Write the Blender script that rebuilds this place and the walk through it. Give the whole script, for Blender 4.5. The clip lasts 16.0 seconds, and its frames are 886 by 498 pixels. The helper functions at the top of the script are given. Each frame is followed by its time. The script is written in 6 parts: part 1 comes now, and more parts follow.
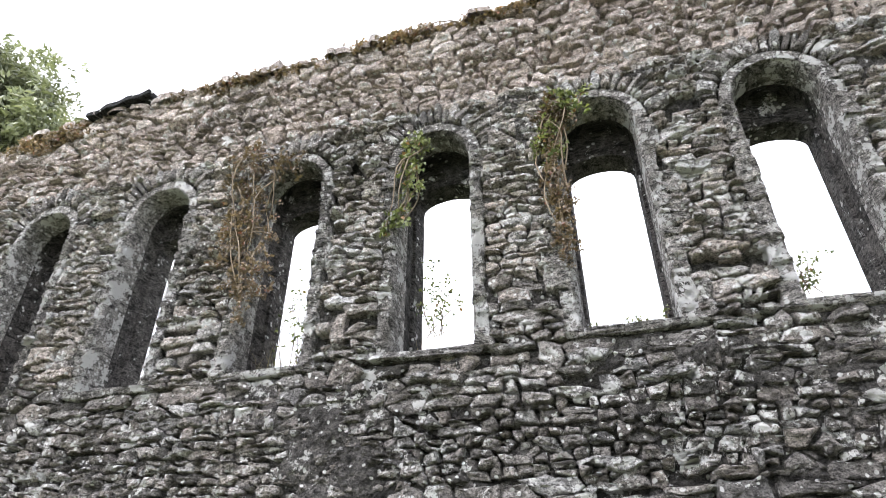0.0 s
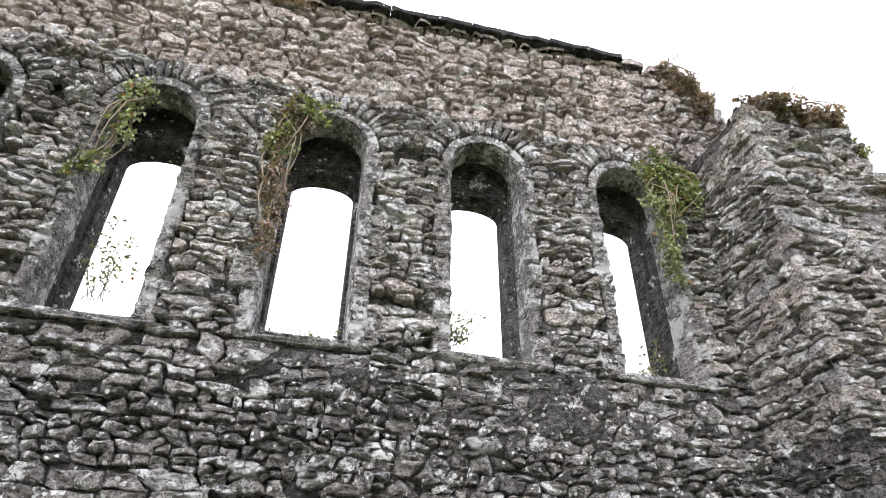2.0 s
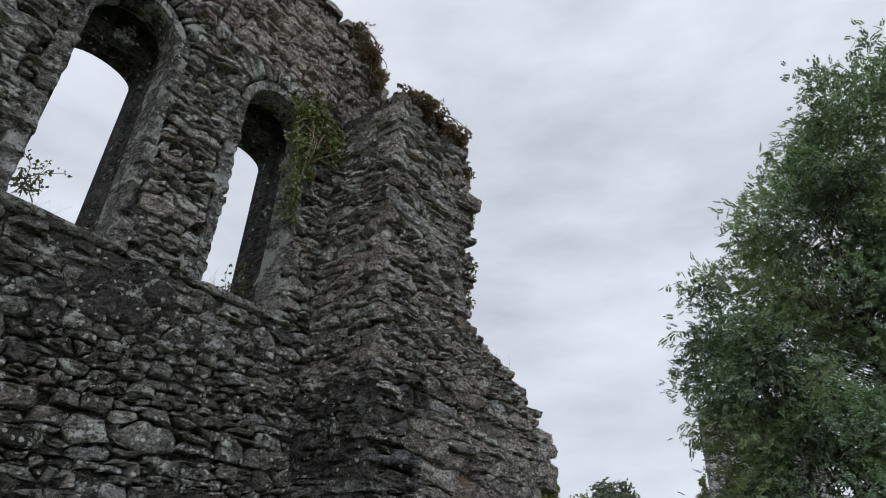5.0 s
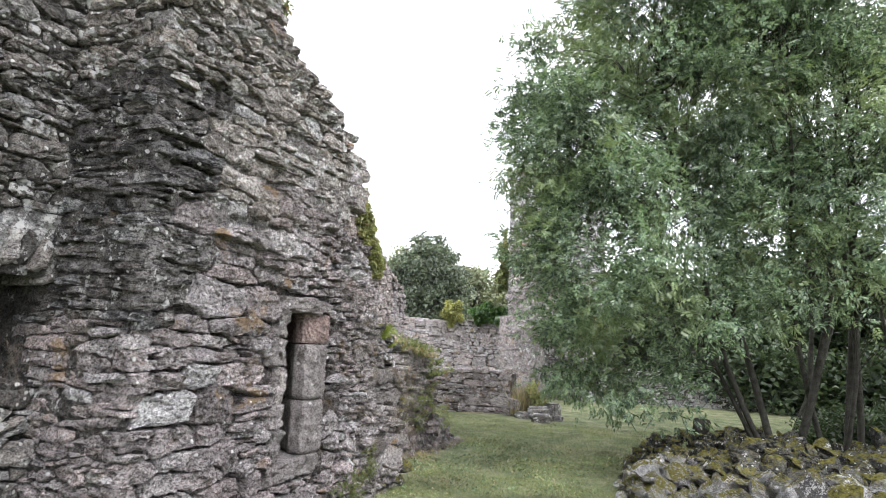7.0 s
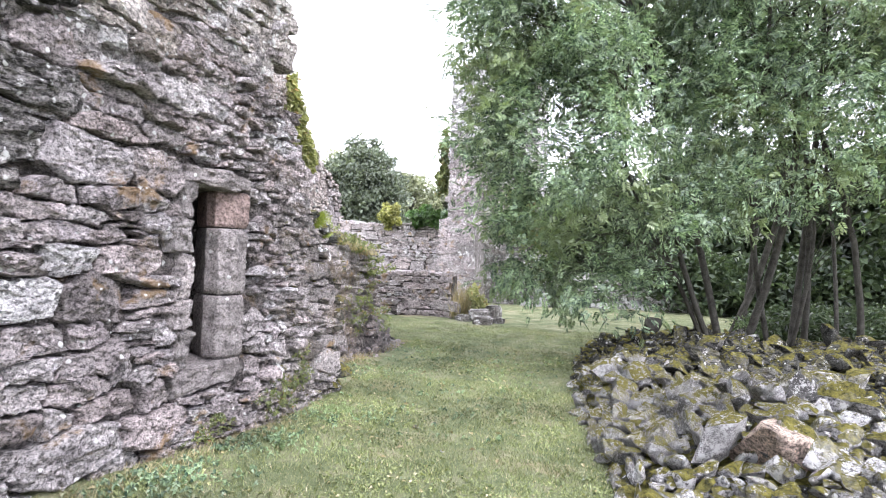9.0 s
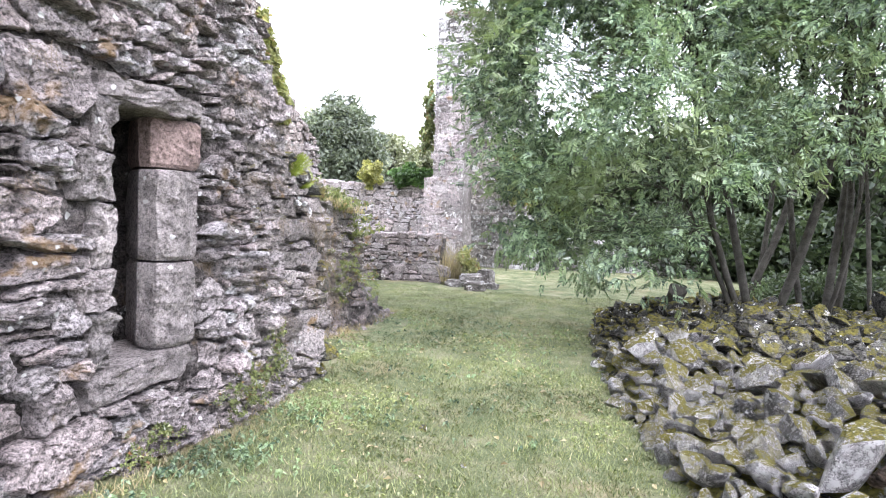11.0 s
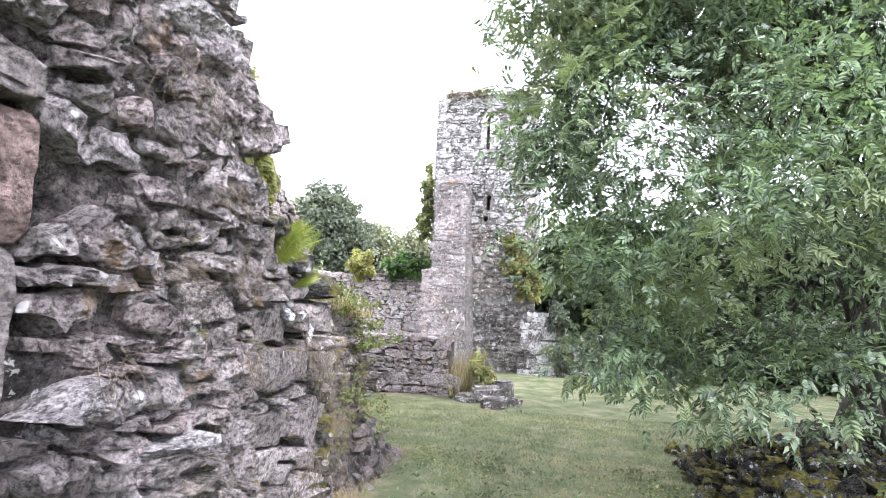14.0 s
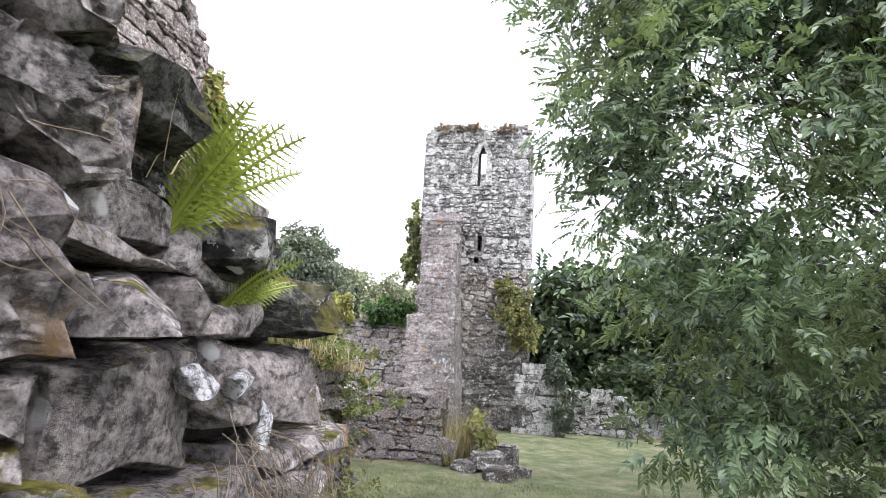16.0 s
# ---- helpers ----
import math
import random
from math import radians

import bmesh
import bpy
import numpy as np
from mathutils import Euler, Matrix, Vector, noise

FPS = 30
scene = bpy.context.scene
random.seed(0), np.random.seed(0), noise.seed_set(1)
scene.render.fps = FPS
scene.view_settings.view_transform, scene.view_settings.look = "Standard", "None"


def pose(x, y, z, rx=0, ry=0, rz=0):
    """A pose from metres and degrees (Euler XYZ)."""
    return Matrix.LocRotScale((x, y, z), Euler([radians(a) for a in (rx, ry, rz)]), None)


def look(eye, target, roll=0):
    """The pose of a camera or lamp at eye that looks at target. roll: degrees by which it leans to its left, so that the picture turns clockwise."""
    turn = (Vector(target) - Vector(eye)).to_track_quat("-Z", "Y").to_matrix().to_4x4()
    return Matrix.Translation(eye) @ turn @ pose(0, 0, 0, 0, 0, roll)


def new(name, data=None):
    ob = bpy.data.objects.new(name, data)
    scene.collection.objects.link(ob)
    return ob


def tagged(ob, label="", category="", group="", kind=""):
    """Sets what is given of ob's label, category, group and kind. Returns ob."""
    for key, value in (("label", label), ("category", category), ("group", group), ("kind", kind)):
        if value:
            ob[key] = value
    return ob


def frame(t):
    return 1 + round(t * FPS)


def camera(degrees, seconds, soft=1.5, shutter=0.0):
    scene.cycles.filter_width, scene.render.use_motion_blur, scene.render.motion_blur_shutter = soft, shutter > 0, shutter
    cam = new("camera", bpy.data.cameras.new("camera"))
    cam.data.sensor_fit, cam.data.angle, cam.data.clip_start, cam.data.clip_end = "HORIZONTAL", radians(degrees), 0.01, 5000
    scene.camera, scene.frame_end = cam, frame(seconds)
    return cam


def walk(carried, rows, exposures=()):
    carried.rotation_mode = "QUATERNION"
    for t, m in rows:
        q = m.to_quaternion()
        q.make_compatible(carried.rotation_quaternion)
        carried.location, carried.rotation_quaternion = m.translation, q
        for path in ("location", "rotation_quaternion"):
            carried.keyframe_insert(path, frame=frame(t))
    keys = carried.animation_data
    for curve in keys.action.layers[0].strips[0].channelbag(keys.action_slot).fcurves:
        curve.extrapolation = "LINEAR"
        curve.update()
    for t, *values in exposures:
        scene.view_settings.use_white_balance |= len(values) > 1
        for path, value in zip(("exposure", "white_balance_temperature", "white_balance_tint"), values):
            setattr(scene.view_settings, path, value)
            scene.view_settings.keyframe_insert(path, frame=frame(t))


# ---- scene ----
cam = camera(71.5, 16.0, soft=0.8)
METRES, EYE, TILT, LEAN, TURN = 8.0, 2.4, 0.0, 0.0, 16.9
ROWS = [
    (0.0, 0.0, 0.0, 0.0, -0.0, 33.26, -0.01),
    (0.5, 0.0119, -0.003, -0.001, -8.16, 33.52, -0.18),
    (1.0, 0.0184, -0.0077, -0.0028, -16.73, 33.95, -0.41),
    (1.5, 0.0229, -0.0104, -0.0033, -24.17, 34.14, -0.68),
    (2.0, 0.0257, -0.0134, -0.0043, -30.41, 34.28, -0.75),
    (2.5, 0.0312, -0.0199, -0.0071, -36.86, 34.24, -1.01),
    (3.0, 0.0333, -0.0227, -0.0102, -44.85, 34.31, -1.33),
    (5.5, 0.0548, -0.0411, -0.036, -74.81, 27.29, -2.11),
    (6.0, 0.0646, -0.0484, -0.0476, -79.32, 22.08, -2.23),
    (6.5, 0.0815, -0.0567, -0.0587, -82.42, 15.44, -2.17),
    (7.0, 0.0846, -0.0537, -0.0709, -85.1, 8.65, -2.13),
    (7.5, 0.1115, -0.0346, -0.0833, -87.42, 4.35, -2.26),
    (8.0, 0.1389, -0.028, -0.0868, -89.48, 2.38, -2.2),
    (8.5, 0.1804, -0.0346, -0.0938, -90.79, 1.1, -1.94),
    (9.0, 0.2189, -0.0303, -0.0965, -91.19, 0.46, -2.29),
    (9.5, 0.2638, -0.0126, -0.103, -91.42, -0.18, -2.38),
    (10.0, 0.299, -0.0071, -0.1063, -91.86, -1.03, -2.26),
    (12.5, 0.5473, 0.0379, -0.1051, -94.71, -4.55, -2.7),
    (13.0, 0.6003, 0.0556, -0.0974, -94.97, -3.6, -2.81),
    (13.5, 0.6502, 0.0597, -0.0958, -95.1, 1.44, -2.82),
    (14.0, 0.6988, 0.0635, -0.0904, -95.23, 5.69, -2.92),
    (14.5, 0.7506, 0.0804, -0.0906, -95.35, 7.72, -3.06),
    (15.0, 0.8026, 0.0815, -0.0919, -95.64, 9.22, -3.16),
    (15.5, 0.8587, 0.0812, -0.0901, -96.42, 9.99, -3.28),
    (16.0, 0.9194, 0.0868, -0.0907, -97.58, 10.35, -3.33),
]
EXPOSURES = [(0.0, 1.05, 6300, 16), (1.0, 1.17, 6300, 17), (2.0, 1.13, 6300, 18), (3.2, 0.7, 6350, 16), (5.3, -0.95, 6100, 10), (5.8, -0.7, 6150, 10), (6.4, 0.05, 6300, 11), (7.0, 0.9, 6330, 14), (8.0, 1.4, 6230, 18), (9.0, 1.58, 6130, 20), (12.5, 1.77, 6080, 21), (13.3, 1.77, 6080, 21), (14.5, 1.53, 6130, 21), (16.0, 1.13, 6250, 18)]
walk(cam, [(t, pose(0, 0, EYE, TILT, LEAN, TURN) @ pose(METRES * x, METRES * y, METRES * z, 90 + pitch, roll, yaw)) for t, x, y, z, yaw, pitch, roll in ROWS], EXPOSURES)

# ---- sky and sun: a bright overcast day ----
SUN_ELEVATION, SUN_ROTATION = radians(52), radians(205)
world = bpy.data.worlds.new("overcast_sky")
world.use_nodes = True
scene.world = world
wn, wl = world.node_tree.nodes, world.node_tree.links
wn.clear()
w_out, w_bg = wn.new("ShaderNodeOutputWorld"), wn.new("ShaderNodeBackground")
w_sky = wn.new("ShaderNodeTexSky")
w_sky.sky_type, w_sky.sun_disc = "NISHITA", False
w_sky.sun_elevation, w_sky.sun_rotation = SUN_ELEVATION, SUN_ROTATION
w_dim = wn.new("ShaderNodeVectorMath")
w_dim.operation = "SCALE"
w_dim.inputs["Scale"].default_value = 0.12
w_co, w_map, w_noise, w_ramp, w_mix = (wn.new("ShaderNode" + k) for k in ("TexCoord", "Mapping", "TexNoise", "ValToRGB", "Mix"))
w_map.inputs["Scale"].default_value = (1.2, 1.2, 3.6)
w_noise.inputs["Scale"].default_value, w_noise.inputs["Detail"].default_value, w_noise.inputs["Roughness"].default_value = 1.6, 5.0, 0.55
w_ramp.color_ramp.elements[0].position, w_ramp.color_ramp.elements[0].color = 0.32, (1.12, 1.17, 1.24, 1)
w_ramp.color_ramp.elements[1].position, w_ramp.color_ramp.elements[1].color = 0.68, (1.85, 1.88, 1.92, 1)
w_mix.data_type = "RGBA"
w_mix.inputs[0].default_value = 0.86
wl.new(w_co.outputs["Generated"], w_map.inputs["Vector"])
wl.new(w_map.outputs["Vector"], w_noise.inputs["Vector"])
wl.new(w_noise.outputs["Fac"], w_ramp.inputs["Fac"])
wl.new(w_sky.outputs["Color"], w_dim.inputs[0])
wl.new(w_dim.outputs["Vector"], w_mix.inputs[6])
wl.new(w_ramp.outputs["Color"], w_mix.inputs[7])
wl.new(w_mix.outputs[2], w_bg.inputs["Color"])
wl.new(w_bg.outputs["Background"], w_out.inputs["Surface"])
w_bg.inputs["Strength"].default_value = 1.0

sun_data = bpy.data.lights.new("sun", "SUN")
sun_data.energy, sun_data.angle, sun_data.color = 1.5, radians(35), (1.0, 0.98, 0.95)
sun = new("sun", sun_data)
sun_dir = Vector((math.sin(SUN_ROTATION) * math.cos(SUN_ELEVATION), math.cos(SUN_ROTATION) * math.cos(SUN_ELEVATION), math.sin(SUN_ELEVATION)))
sun.matrix_world = look(sun_dir * 60, (0, 0, 0))


# ---- materials ----
def shader(name, roughness=0.9):
    mat = bpy.data.materials.new(name)
    mat.use_nodes = True
    nodes, links = mat.node_tree.nodes, mat.node_tree.links
    bsdf = nodes["Principled BSDF"]
    bsdf.inputs["Roughness"].default_value = roughness
    bsdf.inputs["Specular IOR Level"].default_value = 0.25
    co = nodes.new("ShaderNodeTexCoord")
    return mat, nodes, links, bsdf, co.outputs["Object"]


def noise_node(nodes, links, co, scale, detail=4.0, rough=0.55, stretch=None):
    n = nodes.new("ShaderNodeTexNoise")
    n.inputs["Scale"].default_value, n.inputs["Detail"].default_value, n.inputs["Roughness"].default_value = scale, detail, rough
    if stretch:
        m = nodes.new("ShaderNodeMapping")
        m.inputs["Scale"].default_value = stretch
        links.new(co, m.inputs["Vector"])
        co = m.outputs["Vector"]
    links.new(co, n.inputs["Vector"])
    return n.outputs["Fac"]


def ramp_node(nodes, links, fac, stops):
    r = nodes.new("ShaderNodeValToRGB")
    e = r.color_ramp.elements
    while len(e) < len(stops):
        e.new(0.5)
    for el, (p, c) in zip(e, stops):
        el.position, el.color = p, (c, c, c, 1) if isinstance(c, (int, float)) else (*c, 1)
    links.new(fac, r.inputs["Fac"])
    return r.outputs["Color"]


def mix_node(nodes, links, fac, a, b, blend="MIX"):
    m = nodes.new("ShaderNodeMix")
    m.data_type, m.blend_type = "RGBA", blend
    for socket, value in ((m.inputs[0], fac), (m.inputs[6], a), (m.inputs[7], b)):
        if isinstance(value, (int, float)):
            socket.default_value = value
        elif isinstance(value, tuple):
            socket.default_value = (*value, 1)
        else:
            links.new(value, socket)
    return m.outputs[2]


def bump_node(nodes, links, height, strength, distance, bsdf, normal=None):
    b = nodes.new("ShaderNodeBump")
    b.inputs["Strength"].default_value, b.inputs["Distance"].default_value = strength, distance
    links.new(height, b.inputs["Height"])
    if normal:
        links.new(normal, b.inputs["Normal"])
    links.new(b.outputs["Normal"], bsdf.inputs["Normal"])
    return b.outputs["Normal"]


def random_value(nodes, links, pieces):
    """Object Info's Random for single pieces, Random Per Island for joined ones."""
    if pieces:
        return nodes.new("ShaderNodeObjectInfo").outputs["Random"]
    return nodes.new("ShaderNodeNewGeometry").outputs["Random Per Island"]


def stone_material(name, tones, lichen=0.5, pieces=False, moss=0.0, grain=1.0, rust=0.0, stretch=None, contrast=1.0, seam=0.85, relief=0.07, bedding=4.5, speckle=0.85, stain=0.7, patch=None):
    """Weathered rubble: tone by stone, grain, dark pits, pale lichen rosettes, a little moss."""
    mat, nodes, links, bsdf, co = shader(name, 0.92)
    tone = ramp_node(nodes, links, random_value(nodes, links, pieces), [(i / (len(tones) - 1), c) for i, c in enumerate(tones)])
    mottle = ramp_node(nodes, links, noise_node(nodes, links, co, 11.0 * grain, 10, 0.75, stretch), [(p, 1 + contrast * (v - 1)) for p, v in ((0.38, 0.4), (0.46, 0.82), (0.53, 1.12), (0.62, 1.6))])
    colour = mix_node(nodes, links, 1.0, tone, mottle, "MULTIPLY")
    patches = ramp_node(nodes, links, noise_node(nodes, links, co, 0.9, 4), [(0.35, 0.7), (0.65, 1.22)])
    colour = mix_node(nodes, links, 1.0, colour, patches, "MULTIPLY")
    pits = ramp_node(nodes, links, noise_node(nodes, links, co, 36 * grain, 6, 0.7, (1, 1, 1.0 + 0.18 * bedding)), [(0.41, 0.25), (0.47, 0.95), (0.58, 1.3)])
    colour = mix_node(nodes, links, speckle, colour, pits, "MULTIPLY")
    stains = ramp_node(nodes, links, noise_node(nodes, links, co, 6.5, 7, 0.7), [(0.4, 0.3), (0.45, 1.0)])
    colour = mix_node(nodes, links, stain, colour, stains, "MULTIPLY")
    patch = lichen if patch is None else patch
    grit = ramp_node(nodes, links, noise_node(nodes, links, co, 85 * grain, 9, 0.75), [(0.38, 0.3), (0.48, 0.9), (0.56, 1.25), (0.66, 1.7)])
    colour = mix_node(nodes, links, speckle, colour, grit, "MULTIPLY")
    seams = noise_node(nodes, links, co, 7.0 * grain, 8, 0.7, (1, 1, bedding))
    colour = mix_node(nodes, links, seam, colour, ramp_node(nodes, links, seams, [(0.42, 0.12), (0.465, 1.0)]), "MULTIPLY")
    if rust:
        spots = ramp_node(nodes, links, noise_node(nodes, links, co, 2.7, 5, 0.6), [(0.6, 0.0), (0.66, rust)])
        colour = mix_node(nodes, links, spots, colour, (0.34, 0.21, 0.075))
    big = ramp_node(nodes, links, noise_node(nodes, links, co, 4.6, 9, 0.78), [(0.625 - 0.12 * patch, 0.0), (0.637 - 0.12 * patch, 0.95)])
    colour = mix_node(nodes, links, big, colour, (0.74, 0.74, 0.72))
    vor = nodes.new("ShaderNodeTexVoronoi")
    vor.inputs["Scale"].default_value = 19.0
    bent_co = nodes.new("ShaderNodeMix")
    bent_co.data_type, bent_co.blend_type = "RGBA", "LINEAR_LIGHT"
    bent_co.inputs[0].default_value = 0.012
    warp = nodes.new("ShaderNodeTexNoise")
    warp.inputs["Scale"].default_value = 25
    links.new(co, warp.inputs["Vector"])
    links.new(co, bent_co.inputs[6])
    links.new(warp.outputs["Color"], bent_co.inputs[7])
    links.new(bent_co.outputs[2], vor.inputs["Vector"])
    sep = nodes.new("ShaderNodeSeparateColor")
    links.new(vor.outputs["Color"], sep.inputs["Color"])
    some = ramp_node(nodes, links, sep.outputs["Red"], [(1.0 - 0.5 * lichen, 0.0), (1.01 - 0.5 * lichen, 1.0)])
    dots = ramp_node(nodes, links, vor.outputs["Distance"], [(0.26, 1.0), (0.34, 0.0)])
    dots = mix_node(nodes, links, 1.0, some, dots, "MULTIPLY")
    colour = mix_node(nodes, links, dots, colour, (0.74, 0.74, 0.72))
    if moss:
        geo = nodes.new("ShaderNodeNewGeometry")
        sepn = nodes.new("ShaderNodeSeparateXYZ")
        links.new(geo.outputs["Normal"], sepn.inputs["Vector"])
        up = ramp_node(nodes, links, sepn.outputs["Z"], [(0.25, 0.0), (0.7, 1.0)])
        mn = ramp_node(nodes, links, noise_node(nodes, links, co, 5.0, 9, 0.75), [(0.6 - 0.165 * moss, 0.0), (0.63 - 0.165 * moss, 1.0)])
        green = ramp_node(nodes, links, noise_node(nodes, links, co, 26, 8, 0.7), [(0.36, (0.045, 0.045, 0.012)), (0.64, (0.3, 0.27, 0.06))])
        colour = mix_node(nodes, links, mix_node(nodes, links, 1.0, up, mn, "MULTIPLY"), colour, green)
    links.new(colour, bsdf.inputs["Base Color"])
    crack = bump_node(nodes, links, ramp_node(nodes, links, seams, [(0.41, 0.0), (0.47, 1.0)]), 0.8, 0.02, bsdf)
    first = bump_node(nodes, links, noise_node(nodes, links, co, 13 * grain, 10, 0.75, stretch or (1, 1, 1.0 + 0.22 * bedding)), 1.0, relief, bsdf, crack)
    bump_node(nodes, links, noise_node(nodes, links, co, 60 * grain, 8, 0.75), 1.0, 0.03, bsdf, first)
    return mat


def leaf_material(name, dark, light, old=None, second=None):
    mat, nodes, links, bsdf, co = shader(name, 0.36)
    bsdf.inputs["Specular IOR Level"].default_value = 0.6
    stops = [(0.0, dark), (0.8, light)] + ([(0.93, light), (0.97, old)] if old else [])
    tone = ramp_node(nodes, links, random_value(nodes, links, False), stops)
    if second:
        other = ramp_node(nodes, links, noise_node(nodes, links, co, 0.55, 3), [(0.5, 0.0), (0.62, 0.85)])
        tone = mix_node(nodes, links, other, tone, second)
    patch = ramp_node(nodes, links, noise_node(nodes, links, co, 0.9, 4), [(0.38, 0.65), (0.62, 1.4)])
    colour = mix_node(nodes, links, 1.0, tone, patch, "MULTIPLY")
    links.new(colour, bsdf.inputs["Base Color"])
    thin = nodes.new("ShaderNodeBsdfTranslucent")
    links.new(mix_node(nodes, links, 1.0, colour, (1.25, 1.3, 0.7), "MULTIPLY"), thin.inputs["Color"])
    mixed = nodes.new("ShaderNodeMixShader")
    mixed.inputs[0].default_value = 0.27
    links.new(bsdf.outputs["BSDF"], mixed.inputs[1])
    links.new(thin.outputs["BSDF"], mixed.inputs[2])
    links.new(mixed.outputs["Shader"], nodes["Material Output"].inputs["Surface"])
    return mat


def earth_material(name, stops, scale=3.0, bump=0.03):
    mat, nodes, links, bsdf, co = shader(name, 0.95)
    colour = ramp_node(nodes, links, noise_node(nodes, links, co, scale, 8, 0.65), stops)
    fine = ramp_node(nodes, links, noise_node(nodes, links, co, scale * 14, 5, 0.65), [(0.3, 0.6), (0.7, 1.3)])
    links.new(mix_node(nodes, links, 1.0, colour, fine, "MULTIPLY"), bsdf.inputs["Base Color"])
    bump_node(nodes, links, noise_node(nodes, links, co, scale * 8, 8, 0.7), 1.0, bump, bsdf)
    return mat


GREYS = [(0.11, 0.103, 0.096), (0.304, 0.286, 0.268), (0.404, 0.378, 0.355), (0.202, 0.183, 0.165), (0.492, 0.485, 0.475), (0.16, 0.151, 0.141), (0.354, 0.319, 0.289), (0.253, 0.237, 0.223), (0.455, 0.423, 0.396)]
BROWNS = [(0.36, 0.305, 0.272), (0.58, 0.5, 0.452), (0.47, 0.392, 0.345), (0.68, 0.61, 0.562), (0.42, 0.366, 0.33), (0.62, 0.525, 0.472)]
WARMS = [(0.273, 0.244, 0.239), (0.494, 0.439, 0.432), (0.377, 0.338, 0.332), (0.546, 0.51, 0.504), (0.325, 0.286, 0.276), (0.52, 0.448, 0.432), (0.429, 0.387, 0.39), (0.598, 0.585, 0.579)]
PALES = [(0.252, 0.239, 0.23), (0.558, 0.54, 0.526), (0.198, 0.184, 0.18), (0.45, 0.432, 0.414), (0.648, 0.639, 0.63), (0.36, 0.333, 0.32)]
M_GREY = stone_material("grey_rubble", GREYS, 0.75, patch=0.55, contrast=0.6, seam=0.35, relief=0.035, bedding=3.0, stain=0.3)
M_GREY_P = stone_material("grey_rubble_piece", GREYS, 0.75, patch=0.55, pieces=True, contrast=0.6, seam=0.35, relief=0.035, bedding=3.0, stain=0.3)
M_WARM = stone_material("warm_rubble", WARMS, 0.25, rust=0.6, contrast=0.42, seam=0.25, relief=0.04, bedding=1.6, stain=0.35, patch=-0.45)
M_WARM_P = stone_material("warm_rubble_piece", WARMS, 0.25, pieces=True, rust=0.6, contrast=0.42, seam=0.25, relief=0.04, bedding=1.6, stain=0.35, patch=-0.45)
M_UPPER = stone_material("brown_upper_rubble", BROWNS, 0.4, contrast=0.5, seam=0.25, bedding=2.0, stain=0.2, speckle=0.6, relief=0.03)
M_DAMP = stone_material("damp_rubble", [(r * 0.72, g * 0.73, b * 0.75) for r, g, b in GREYS], 0.35)
M_WEATHERED = stone_material("weathered_rubble", [(min(r * 1.5, 0.66), min(g * 1.465, 0.65), min(b * 1.44, 0.64)) for r, g, b in GREYS], 0.8, patch=0.5, contrast=0.5, seam=0.3, relief=0.035, bedding=3.0, stain=0.2)
M_PALE = stone_material("limewashed_rubble", PALES, 0.9, contrast=0.6, seam=0.4, stain=0.3, bedding=2.5)
M_PALE_P = stone_material("limewashed_rubble_piece", PALES, 0.9, pieces=True, contrast=0.6, seam=0.4, stain=0.3, bedding=2.5)
M_MOSSY = stone_material("fallen_stone", [(0.2, 0.196, 0.19), (0.46, 0.452, 0.44), (0.3, 0.29, 0.28), (0.78, 0.77, 0.76), (0.5, 0.48, 0.47), (0.16, 0.157, 0.15), (0.68, 0.67, 0.66), (0.36, 0.35, 0.34)], 0.8, pieces=True, moss=0.92, contrast=0.6, seam=0.3, stain=0.25)
M_MOSSY_J = stone_material("fallen_stone_joined", [(0.2, 0.196, 0.19), (0.46, 0.452, 0.44), (0.3, 0.29, 0.28), (0.78, 0.77, 0.76), (0.5, 0.48, 0.47), (0.16, 0.157, 0.15), (0.68, 0.67, 0.66), (0.36, 0.35, 0.34)], 0.8, moss=0.92, contrast=0.6, seam=0.3, stain=0.25)
M_DRESSED = stone_material("dressed_sandstone", [(0.34, 0.325, 0.305), (0.42, 0.4, 0.375), (0.29, 0.275, 0.26)], 0.75, pieces=True, grain=1.6)
# Dark stone, set darker still for the shade of the deep recess
M_REAR = stone_material("shaded_rear_arch", [(0.09, 0.085, 0.08), (0.14, 0.132, 0.125), (0.11, 0.1, 0.095)], 0.2, pieces=True)
M_GABLE = stone_material("pink_gable_rubble", [(0.5, 0.43, 0.4), (0.62, 0.55, 0.52), (0.42, 0.36, 0.335), (0.55, 0.48, 0.45)], 0.3, contrast=0.6, seam=0.4)
M_JAMB = stone_material("jamb_sandstone", [(0.36, 0.325, 0.315), (0.44, 0.4, 0.385), (0.34, 0.315, 0.305)], 0.04, pieces=True, grain=1.2, contrast=0.45, seam=0.2, relief=0.035, bedding=1.2, speckle=0.6, stain=0.4, patch=-0.3)
M_PINK = stone_material("pink_sandstone", [(0.45, 0.335, 0.3), (0.5, 0.38, 0.345)], 0.05, pieces=True, grain=1.0, contrast=0.3, seam=0.1, relief=0.03, bedding=1.2, speckle=0.55, stain=0.3, patch=-0.5)
M_RENDER = stone_material("weathered_buttress", [(0.36, 0.31, 0.3), (0.44, 0.395, 0.385), (0.34, 0.29, 0.28), (0.46, 0.43, 0.42), (0.4, 0.35, 0.34)], 0.15, pieces=True, rust=0.5, contrast=0.5, seam=0.4)
M_BLOOM = stone_material("lichen_whitened_stone", [(0.42, 0.41, 0.4), (0.5, 0.49, 0.48)], 0.8, pieces=True, patch=0.95, contrast=0.5, seam=0.3, stain=0.3)
